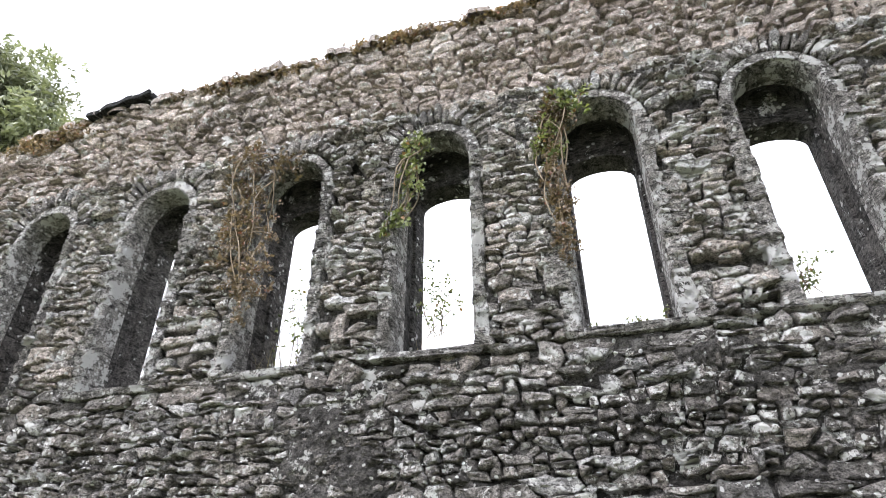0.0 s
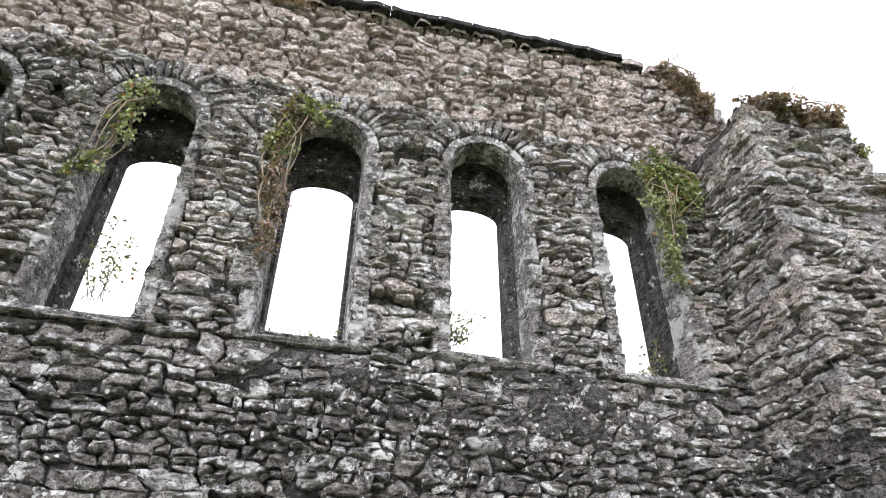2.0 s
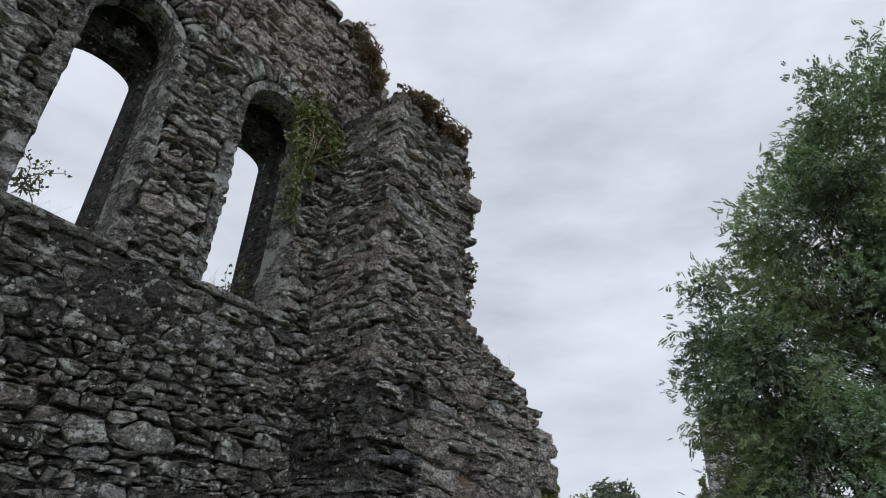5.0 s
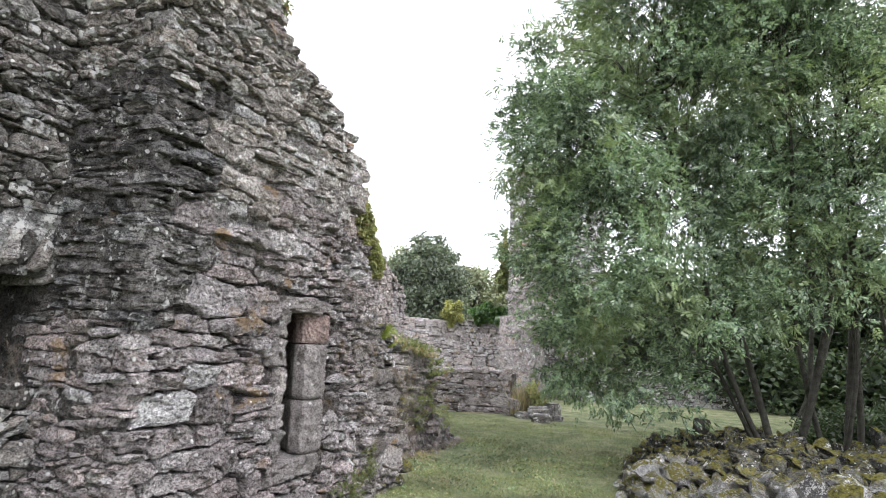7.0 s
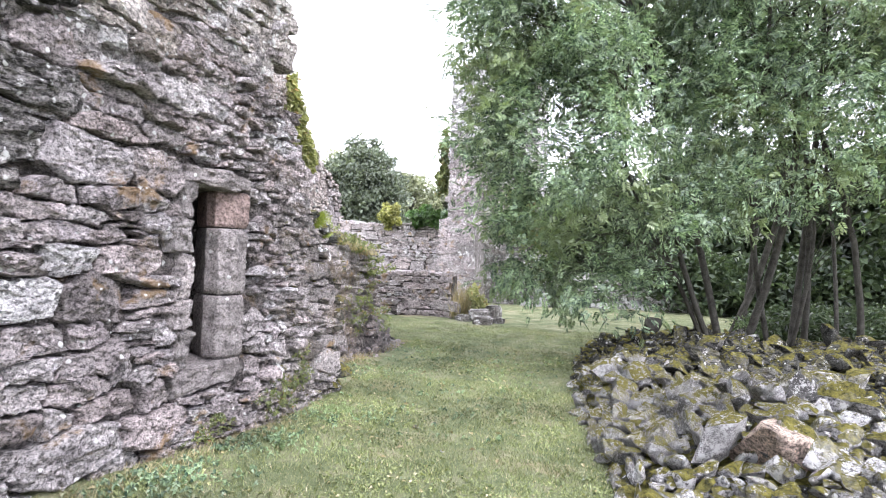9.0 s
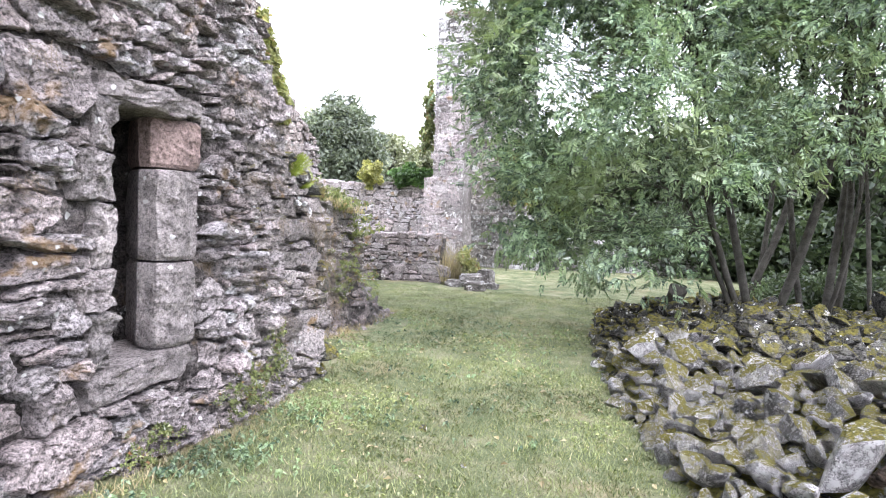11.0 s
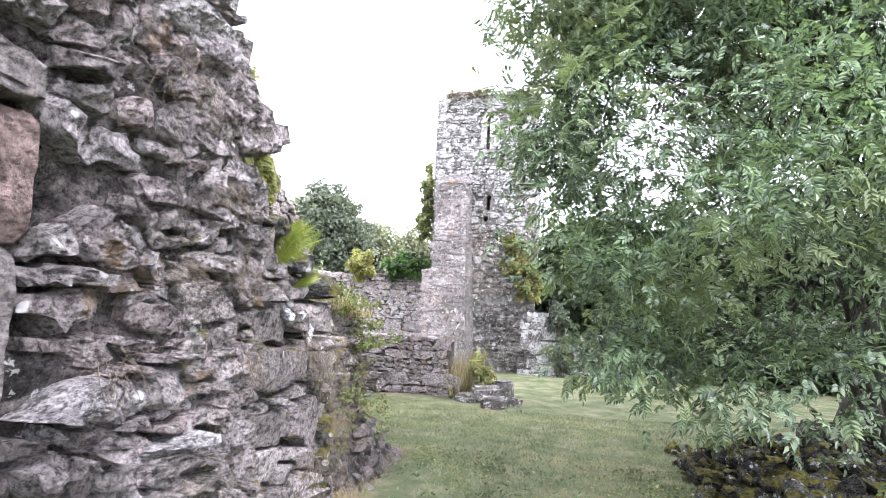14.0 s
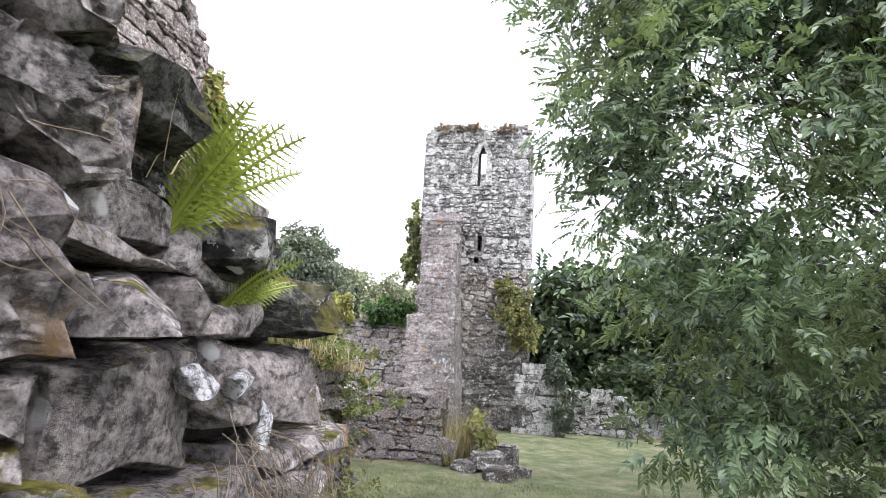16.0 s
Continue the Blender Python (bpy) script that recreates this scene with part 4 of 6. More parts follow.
def build_slit():
    rng = random.Random(31)
    x0, x1, z0, z1 = SLIT
    root = new("window_8")
    tagged(root, "narrow slit window framed by dressed sandstone blocks", "window", kind="structure")
    # right jamb: four large chamfered blocks
    v = z0
    for h, mat in ((0.52, M_JAMB), (0.55, M_JAMB), (0.31, M_PINK)):
        deep = 0.0 if mat is M_JAMB else 0.05
        plan = [(x1 + 0.31, STUB_Y + 0.4), (x1 + 0.33 + rng.uniform(-0.04, 0.03), STUB_Y - 0.03), (x1 + 0.09, STUB_Y - 0.04 + deep), (x1 + 0.01, STUB_Y + 0.03 + deep), (x1 + 0.02, STUB_Y + 0.17), (x1 + 0.2, STUB_Y + 0.4)]
        ring = []
        for (ax, ay), (bx, by) in zip(plan[:-1], plan[1:]):
            n = max(2, int(math.hypot(bx - ax, by - ay) / 0.025))
            ring += [(ax + (bx - ax) * i / n, ay + (by - ay) * i / n) for i in range(n)]
        ring.append(plan[-1])
        bm = bmesh.new()
        rows, grid = max(4, int(h / 0.025)), []
        cx, cy = x1 + 0.2, STUB_Y + 0.2
        for k in range(rows + 1):
            z = v + 0.006 + (h - 0.012) * k / rows
            edge = min(k, rows - k) / 1.5
            pull = 0.9 if edge == 0 else 0.975 if edge < 1 else 1.0
            level = []
            for px, py in ring:
                p = Vector((cx + (px - cx) * pull, cy + (py - cy) * pull, z))
                chip = max(0.0, noise.noise(p * 6 + Vector((v * 9, 0, 0))) - 0.15) * 0.06
                p += Vector((0.5, 1, 0)) * (chip + 0.014 * noise.noise(p * 15) + 0.012 * noise.noise(p * 45))
                level.append(bm.verts.new(p))
            grid.append(level)
        for lo, hi in zip(grid, grid[1:]):
            for i in range(len(ring)):
                bm.faces.new((lo[i], lo[(i + 1) % len(ring)], hi[(i + 1) % len(ring)], hi[i]))
        bm.faces.new(grid[0][::-1]), bm.faces.new(grid[-1])
        bmesh.ops.recalc_face_normals(bm, faces=bm.faces)
        me = bpy.data.meshes.new("jamb_block")
        bm.to_mesh(me)
        bm.free()
        me.materials.append(mat)
        part("jamb_block", me, root, "flaking pink sandstone block" if mat is M_PINK else "")
        v += h
    v = z0
    for h, w in ((0.3, 0.12), (0.22, 0.2), (0.34, 0.11), (0.26, 0.24), (0.28, 0.13)):
        box = [(x0 - w, v), (x0 + 0.01, v + rng.uniform(-0.01, 0.01)), (x0 + 0.01, v + h), (x0 - w + rng.uniform(-0.02, 0.02), v + h)]
        sv, sf = hewn(rng, SOUTH(STUB_Y), box, 0.04, 0.005, True, 0.35)
        part("jamb_block", list_mesh("jamb_block", sv, sf, M_JAMB), root)
        v += h
    slab = [(x0 - 0.12, z1 + 0.0), (x1 + 0.1, z1 - 0.02), (x1 + 0.36, z1 + 0.03), (x1 + 0.33, z1 + 0.1), (x1 + 0.02, z1 + 0.15), (x0 - 0.1, z1 + 0.12)]
    sv, sf = hewn(rng, SOUTH(STUB_Y), slab, 0.055, 0.004, True, 0.4)
    part("lintel", list_mesh("lintel", sv, sf, M_JAMB), root, "long rough stone lintel")
    slab = [(x0 - 0.14, z0 - 0.2), (x1 + 0.2, z0 - 0.19), (x1 + 0.32, z0 - 0.08), (x1 + 0.28, z0 + 0.0), (x0 - 0.05, z0 - 0.01), (x0 - 0.15, z0 - 0.06)]
    sv, sf = hewn(rng, SOUTH(STUB_Y), slab, 0.02, 0.004, True, 0.4)
    part("sill", list_mesh("sill", sv, sf, M_JAMB), root, "worn brownish sandstone sill")


build_slit()

def rock(rng, rx, ry, rz, sub=2, rough=0.3):
    """An angular boulder with flattened facets."""
    bm = bmesh.new()
    bmesh.ops.create_icosphere(bm, subdivisions=sub, radius=1.0)
    planes = [(Vector((rng.gauss(0, 1), rng.gauss(0, 1), rng.gauss(0, 1))).normalized(), rng.uniform(0.3, 0.68)) for _ in range(12)]
    off = Vector((rng.uniform(0, 90), rng.uniform(0, 90), rng.uniform(0, 90)))
    for v in bm.verts:
        p = v.co * (1 + rough * noise.noise(v.co * 1.3 + off))
        for nrm, dist in planes:
            over = p.dot(nrm) - dist
            if over > 0:
                p -= nrm * over * 0.97
        v.co = Vector((p.x * rx, p.y * ry, p.z * rz))
    return bm


def boulder_meshes(rng, count, mat, name, sub=2):
    out = []
    for _ in range(count):
        bm = rock(rng, 1.0, rng.uniform(0.65, 0.95), rng.uniform(0.45, 0.75), sub)
        me = bpy.data.meshes.new(name)
        bm.to_mesh(me)
        bm.free()
        me.materials.append(mat)
        out.append(me)
    return out


# ---- torn wall core and ledge beyond the slit window ----
CORE = [(7.4, -0.3), (7.4, 2.1), (8.4, 1.95), (9.67, 1.84), (10.5, 1.74), (11.3, 1.64), (11.7, 1.52), (11.8, 1.2), (12.1, 0.5), (12.2, -0.3)]
LEDGE = [(7.4, -0.3), (7.4, 2.05), (7.75, 1.92), (8.0, 1.75), (8.2, 1.55), (8.25, 1.0), (8.35, -0.3)]


def torn(rng, wall, outline, y, rows, mat, sizes=(0.16, 0.4)):
    """Loose stones along a broken outline."""
    tv, tf = [], []
    for (ax, az), (bx, bz) in zip(outline[1:-1], outline[2:]):
        steps = max(1, int(math.hypot(bx - ax, bz - az) / 0.15))
        for i in range(steps):
            s = (i + 0.5) / steps
            for yy in rows:
                sv, sf = stone_rings(rng, SOUTH(y + yy + rng.uniform(-0.05, 0.05)), ax + s * (bx - ax) + rng.uniform(-0.06, 0.04), az + s * (bz - az) - 0.03, rng.uniform(*sizes), rng.uniform(0.08, 0.18), rng.uniform(0.05, 0.13), 9, False, 0.2, square=7.0)
                at = len(tv)
                tv += sv
                tf += [tuple(at + k for k in f) for f in sf]
    tagged(part("torn_edge", list_mesh("torn_edge", tv, tf, mat), wall), kind="stuff")


def build_low_wall():
    rng = random.Random(41)
    verts, faces = [], []
    prism(verts, faces, CORE, SOUTH(4.42), -0.05, -0.9)
    wall = new("wall_ruined", fixed_normals(list_mesh("wall_ruined", verts, faces, M_BED)))
    tagged(wall, "low collapsed rubble wall overgrown with ferns and grass", "wall", kind="structure")
    beds = coursing(rng, 7.4, 12.3, -0.1, 2.3, (0.08, 0.18), (1.1, 2.6), 0.4, 0.1, 0.1)
    rubble("rubble", wall, SOUTH(4.42), beds, lambda u, v, w, h: inside(CORE, u, v), M_WARM, M_LEDGE, rng, (0.03, 0.16), near=lambda u, v: u > 8.0)
    torn(rng, wall, CORE, 4.42, (0.1, 0.45, 0.75), M_WARM)
    verts, faces = [], []
    prism(verts, faces, LEDGE, SOUTH(3.38), -0.05, -1.0)
    ledge = part("ledge", fixed_normals(list_mesh("ledge", verts, faces, M_CORE)), wall, "broken stone ledge with ferns")
    beds = coursing(rng, 7.4, 8.4, -0.1, 1.9, (0.08, 0.18), (1.1, 2.4), 0.4, 0.1, 0.06)
    rubble("rubble", ledge, SOUTH(3.38), beds, lambda u, v, w, h: inside(LEDGE, u, v), M_WARM, M_LEDGE, rng, (0.03, 0.12), near=lambda u, v: True)
    torn(rng, ledge, LEDGE, 3.38, (0.02, 0.3, 0.6), M_DARKMOSS, (0.14, 0.3))
    # sloping debris at the foot
    nrng = np.random.default_rng(42)
    xs, ys = np.linspace(8.2, 12.9, 60), np.linspace(3.7, 4.7, 26)
    gx, gy = np.meshgrid(xs, ys, indexing="ij")
    foot = np.interp(gx, [8.2, 9.7, 11.5, 12.9], [4.15, 4.25, 4.0, 4.2])
    rise = np.clip((gy - foot) / 0.5, 0, 1) ** 0.8 * np.interp(gx, [8.2, 9.0, 11.6, 12.3, 12.9], [0.5, 0.8, 0.95, 0.5, 0.0])
    gz = ground_height(gx, gy) - 0.03 + rise + nrng.normal(0, 0.05, gx.shape) * (rise > 0.02)
    i, j = np.meshgrid(np.arange(59), np.arange(25), indexing="ij")
    q = (i * 26 + j).ravel()
    part("debris_bank", quick_mesh("debris_bank", np.stack([gx, gy, gz], axis=2).reshape(-1, 3), np.stack([q, q + 26, q + 27, q + 1], axis=1), M_BED, False), wall, "earth and stones slumped at the wall foot")
    shapes = boulder_meshes(rng, 8, M_WARM_P, "fallen_stone")
    for _ in range(260):
        x = rng.uniform(8.4, 12.6)
        f = float(np.interp(x, [8.2, 9.7, 11.5, 12.9], [4.15, 4.25, 4.0, 4.2]))
        s = rng.uniform(-0.15, 1.0)
        top = float(np.interp(x, [8.2, 9.0, 11.6, 12.3, 12.9], [0.5, 0.8, 0.95, 0.5, 0.0]))
        y = f + 0.5 * s
        z = gh(x, y) + max(s, 0) ** 0.8 * top
        r = rng.uniform(0.05, 0.16)
        part("fallen_stone", rng.choice(shapes), wall).matrix_local = Matrix.LocRotScale((x, y, z), Euler((rng.gauss(0, 0.5), rng.gauss(0, 0.5), rng.uniform(0, 6.28))), (r, r, r))


build_low_wall()

# ---- tall wall remnant behind, with ivy on its sloping edge ----
GABLE = [(8.5, -0.4), (8.5, 7.9), (12.5, 7.7), (13.6, 7.2), (14.29, 6.56), (14.9, 5.84), (15.4, 5.1), (15.96, 4.53), (16.6, 4.1), (17.4, 3.6), (18.0, 3.3), (18.1, -0.4)]


def build_gable():
    rng = random.Random(47)
    verts, faces = [], []
    prism(verts, faces, GABLE, SOUTH(8.0), -0.02, -0.8)
    wall = new("wall_gable", fixed_normals(list_mesh("wall_gable", verts, faces, M_MORTAR)))
    tagged(wall, "tall pinkish rubble wall with a broken sloping edge", "wall", kind="structure")
    beds = coursing(rng, 12.0, 18.1, 0.5, 7.9, (0.1, 0.2), (1.1, 2.6), 0.2, 0.1, 0.06)
    rubble("rubble", wall, SOUTH(8.0), beds, lambda u, v, w, h: inside(GABLE, u, v), M_GABLE, M_WARM_P, rng, (0.01, 0.04), near=lambda u, v: u > 17.2)
    torn(rng, wall, GABLE[1:], 8.0, (0.1, 0.5), M_GABLE)


build_gable()


def pile_height(x, y):
    edge = np.interp(x, [5.0, 6.3, 7.5, 8.4, 9.8, 11.7, 14.0], [-0.02, 0.25, 0.42, 0.6, 0.75, 0.8, 0.8])
    inn = np.clip((edge - y) / 1.0, 0, 1) * np.clip((14.5 - x) / 1.5, 0, 1) * np.clip((x - 4.6) / 1.2, 0, 1) * np.clip((y + 6.5) / 2, 0, 1)
    return 0.52 * inn ** 0.7 * (1 + 0.2 * np.sin(2.1 * x + 1.4 * y) + 0.15 * np.sin(3.7 * y))


def build_pile():
    rng = random.Random(53)
    nrng = np.random.default_rng(53)
    shapes = boulder_meshes(rng, 22, M_MOSSY, "boulder")
    root = thing("rubble_heap", 9.0, -1.5, 0.0, "low heap of fallen grey stones with moss", "rubble heap")
    # earth core under the stones
    xs, ys = np.linspace(4.4, 14.8, 70), np.linspace(-6.6, 1.2, 60)
    gx, gy = np.meshgrid(xs, ys, indexing="ij")
    ph = pile_height(gx, gy)
    gz = ground_height(gx, gy) + ph * 0.76 - 0.06 + nrng.normal(0, 0.015, gx.shape) * (ph > 0)
    i, j = np.meshgrid(np.arange(69), np.arange(59), indexing="ij")
    q = (i * 60 + j).ravel()
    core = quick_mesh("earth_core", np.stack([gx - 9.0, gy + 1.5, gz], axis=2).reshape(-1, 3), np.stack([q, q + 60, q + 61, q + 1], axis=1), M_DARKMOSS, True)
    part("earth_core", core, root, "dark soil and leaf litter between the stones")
    made, tries = [], 0
    while len(made) < 2600 and tries < 50000:
        tries += 1
        x, y = rng.uniform(4.7, 14.3), rng.uniform(-5.0, 1.1)
        if rng.random() < 0.45:
            x, y = rng.uniform(5.0, 10.5), rng.uniform(-2.2, 1.1)
        h = float(pile_height(np.array(x), np.array(y)))
        if h < 0.02:
            continue
        r = min(max(rng.lognormvariate(-2.1, 0.5), 0.05), 0.25) * (1.0 if h > 0.1 else 0.8)
        if any((x - a) ** 2 + (y - b) ** 2 < (0.52 * (r + c)) ** 2 for a, b, c in made):
            continue
        made.append((x, y, r))
    joined = {M_MOSSY_J: ([], []), M_DARKMOSS: ([], [])}
    made.sort(key=lambda m: math.hypot(m[0] - 8.0, m[1] - 0.2))
    singles = 0
    for x, y, r in made:
        z = gh(x, y) + float(pile_height(np.array(x), np.array(y))) * 0.9 - 0.05 + r * rng.uniform(0.15, 0.5)
        m = Matrix.LocRotScale((x - 9.0, y + 1.5, z), Euler((rng.gauss(0, 0.4), rng.gauss(0, 0.4), rng.uniform(0, 6.28))), (r * 1.2, r * 1.2, r * rng.uniform(1.0, 1.6)))
        me = rng.choice(shapes)
        # Stones towards the ash trees: mossier, and coloured darker for the shade there
        mossy_shade = x - y + rng.gauss(0, 0.35) > 9.8
        if singles < 300 and not mossy_shade:
            part("boulder", me, root).matrix_local = m
            singles += 1
        else:
            jv, jf = joined[M_DARKMOSS if mossy_shade else M_MOSSY_J]
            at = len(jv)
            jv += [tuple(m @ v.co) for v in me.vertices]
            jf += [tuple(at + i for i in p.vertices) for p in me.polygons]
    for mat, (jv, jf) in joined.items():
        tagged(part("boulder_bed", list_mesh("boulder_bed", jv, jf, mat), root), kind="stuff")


build_pile()


def single_rock(name, x, y, z, rx, ry, rz, mat, label, category, seed, turn=0.0):
    bm = rock(random.Random(seed), rx, ry, rz, 3, 0.25)
    bmesh.ops.rotate(bm, verts=bm.verts, matrix=Matrix.Rotation(turn, 3, "Z"))
    me = bpy.data.meshes.new(name)
    bm.to_mesh(me)
    bm.free()
    me.materials.append(mat)
    ob = new(name, me)
    ob.location = (x, y, z)
    return tagged(ob, label, category)


single_rock("boulder", 6.38, -0.8, 0.4, 0.5, 0.38, 0.42, M_TANSTONE, "angular tan boulder on top of the rubble heap", "boulder", 5, 0.6)
single_rock("tree_stump", 12.3, -0.3, 0.6, 0.26, 0.24, 0.3, M_BARK, "dark rotten stump on the mossy heap", "stump", 8)
single_rock("stone", 7.35, 2.05, gh(7.35, 2.05), 0.09, 0.06, 0.03, M_MOSSY, "small pale stone lying in the grass", "stone", 9)
single_rock("stone", 6.7, 1.62, gh(6.7, 1.62), 0.045, 0.03, 0.02, M_MOSSY, "small pale stone lying in the grass", "stone", 10)


# ---- far walls and tower ----
def box_wall(name, label, outline, x, depth, mat, mat_piece, core, hs, seed, near=None, proud=(0.015, 0.05)):
    """A wall whose face looks towards -x, given by its outline in (y, z)."""
    rng = random.Random(seed)
    verts, faces = [], []
    prism(verts, faces, outline, WEST(x), -0.02, -depth)
    ob = new(name, fixed_normals(list_mesh(name, verts, faces, core)))
    tagged(ob, label, "wall", kind="structure")
    us, vs = [p[0] for p in outline], [p[1] for p in outline]
    beds = coursing(rng, min(us), max(us), min(vs), max(vs), hs, (1.1, 2.8), 0.25, 0.1, 0.06)
    rubble("rubble", ob, WEST(x), beds, lambda u, v, w, h: inside(outline, u, v), mat, mat_piece, rng, proud, near=near)
    tv, tf = [], []
    top = [p for p in outline if p[1] > 0.3]
    for (ay, az), (by, bz) in zip(top, top[1:]):
        steps = max(1, int(math.hypot(by - ay, bz - az) / 0.22))
        for i in range(steps):
            s = (i + 0.5) / steps
            sv, sf = stone_rings(rng, WEST(x), ay + s * (by - ay), az + s * (bz - az), rng.uniform(0.2, 0.4), rng.uniform(0.08, 0.2), rng.uniform(0.02, 0.06), 10, False, depth * 0.8)
            at = len(tv)
            tv += sv
            tf += [tuple(at + k for k in f) for f in sf]
    tagged(part("coping_stones", list_mesh("coping_stones", tv, tf, mat), ob), kind="stuff")
    return ob


box_wall("wall_low_1", "low grey rubble wall at the lawn's edge", [(4.6, -0.4), (4.6, 1.02), (5.2, 1.08), (6.4, 1.02), (8.0, 1.0), (12.0, 1.05), (12.0, -0.4)], 17.9, 0.8, M_WARM, M_WARM_P, M_BED, (0.1, 0.2), 61, near=lambda u, v: u < 7.2)
box_wall("wall_far_1", "grey rubble boundary wall beside the tower", [(6.8, -0.4), (6.8, 2.95), (8.0, 2.85), (9.8, 2.7), (12.0, 2.9), (16.0, 2.8), (16.0, -0.4)], 25.6, 0.8, M_WARM, M_WARM_P, M_BED, (0.12, 0.24), 62)
box_wall("wall_far_2", "low pale rubble wall under the trees", [(-3.0, -0.4), (-3.0, 0.4), (-1.0, 0.5), (0.4, 0.8), (2.2, 1.0), (2.3, -0.4)], 26.0, 0.7, M_PALE, M_PALE_P, M_MORTAR, (0.12, 0.26), 63)

TOWER_X = 25.5
TOWER = [(3.4, -0.4), (3.3, 3.0), (3.4, 6.0), (3.5, 9.0), (3.8, 9.2), (4.6, 9.0), (5.4, 9.2), (6.2, 9.25), (6.5, 9.0), (6.84, 8.95), (6.84, -0.4)]


def build_tower():
    rng = random.Random(71)
    face = WEST(TOWER_X)
    root = new("tower")
    root.location = (TOWER_X, 5.1, gh(TOWER_X, 5.1) - 0.02)
    tagged(root, "tall ruined rubble tower with pale limewashed quoins", "tower")
    shift = Vector((-TOWER_X, -5.1, -root.location.z))
    local = lambda u, v, d: tuple(Vector(face(u, v, d)) + shift)
    verts, faces = [], []
    holes = [(4.82, 5.1, 7.2, 8.55), (4.86, 5.0, 5.1, 5.6), (4.93, 5.08, 4.72, 4.9)]
    # wall core in bands, so that the openings go through it
    cuts = sorted({h[2] for h in holes} | {h[3] for h in holes})
    bands = list(zip([-0.4] + cuts, cuts + [9.5]))
    slabs = []
    for lo, hi in bands:
        band = clip(clip(TOWER, 1, lo, True), 1, hi, False)
        hole = next((h for h in holes if h[2] <= lo and hi <= h[3]), None)
        slabs += [clip(band, 0, hole[0], False), clip(band, 0, hole[1], True)] if hole else [band]
    body = None
    for slab in slabs:
        verts, faces = [], []
        prism(verts, faces, slab, local, -0.02, -0.9)
        made = part("wall", fixed_normals(list_mesh("wall", verts, faces, M_LIME)), root)
        body = body or made

    def free(u, v, w, h):
        return inside(TOWER, u, v) and not any(a - w * 0.45 - 0.03 < u < b + w * 0.45 + 0.03 and c - h * 0.4 < v < d + h * 0.4 for a, b, c, d in holes)

    sides = [(6.85, 99.0, -9.0, 99.0), (-99.0, 3.28, -9.0, 99.0)]
    beds = coursing(rng, 3.3, 6.9, -0.3, 4.5, (0.08, 0.18), (1.0, 2.3), 0.2, 0.12, 0.08)
    rubble("rubble", body, local, beds, free, M_WEATHERED, M_GREY_P, rng, (0.015, 0.05), joint=0.01, near=lambda u, v: v < 2.6, trim=sides)
    beds = coursing(rng, 3.3, 6.9, 4.5, 9.3, (0.08, 0.18), (1.0, 2.4), 0.2, 0.12, 0.06)
    rubble("upper_rubble", body, local, beds, free, M_PALE, M_PALE_P, rng, (0.015, 0.05), joint=0.01, near=lambda u, v: True, limit=300, trim=sides)
    # side walls, and an unseen back added so that the openings look dark
    sv, sf = [], []
    prism(sv, sf, [(3.4, -0.4), (6.84, -0.4), (6.84, 8.7), (3.4, 8.6)], local, -3.4, -4.0)
    for y0, y1 in ((3.4, 4.2), (6.04, 6.84)):
        prism(sv, sf, [(y0, -0.4), (y1, -0.4), (y1, 8.9), (y0, 8.8)], local, -0.9, -3.4)
    part("side_wall", fixed_normals(list_mesh("side_wall", sv, sf, M_PALE)), root)
    # pale quoins
    for ys in (6.82, 3.48):
        v = 5.6
        while v < 8.8:
            h, w = rng.uniform(0.25, 0.45), rng.uniform(0.35, 0.55)
            qv, qf = stone_rings(rng, local, ys - w / 2 if ys > 5 else ys + w / 2, v + h / 2, w, h - 0.02, 0.05, 12, False, 0.05, 0.0, 9.0)
            part("quoin", list_mesh("quoin", qv, qf, M_PALE_P), root)
            v += h
    # pointed upper window with dressed jambs
    window = part("window", list_mesh("window", *surround(local, 4.96, 7.2, 8.2, 0.13, 0.2), M_PALE_P), root, "pointed lancet with pale dressed jambs")
    part("sill", list_mesh("sill", *stone_rings(rng, local, 4.96, 7.1, 0.75, 0.12, 0.06, 12, False, 0.05, 0.0, 9.0), M_PALE_P), window)


def surround(local, c, z0, z1, half, width):
    """A dressed surround with a pointed head."""
    inner = [(c - half, z0), (c - half, z1), (c, z1 + 0.34), (c + half, z1), (c + half, z0)]
    outer = [(c - half - width, z0), (c - half - width * 0.9, z1), (c, z1 + 0.34 + width * 1.4), (c + half + width * 0.9, z1), (c + half + width, z0)]
    verts, faces = [], []
    for i in range(4):
        prism(verts, faces, [inner[i], inner[i + 1], outer[i + 1], outer[i]], local, -0.1, 0.07)
    return verts, faces


build_tower()


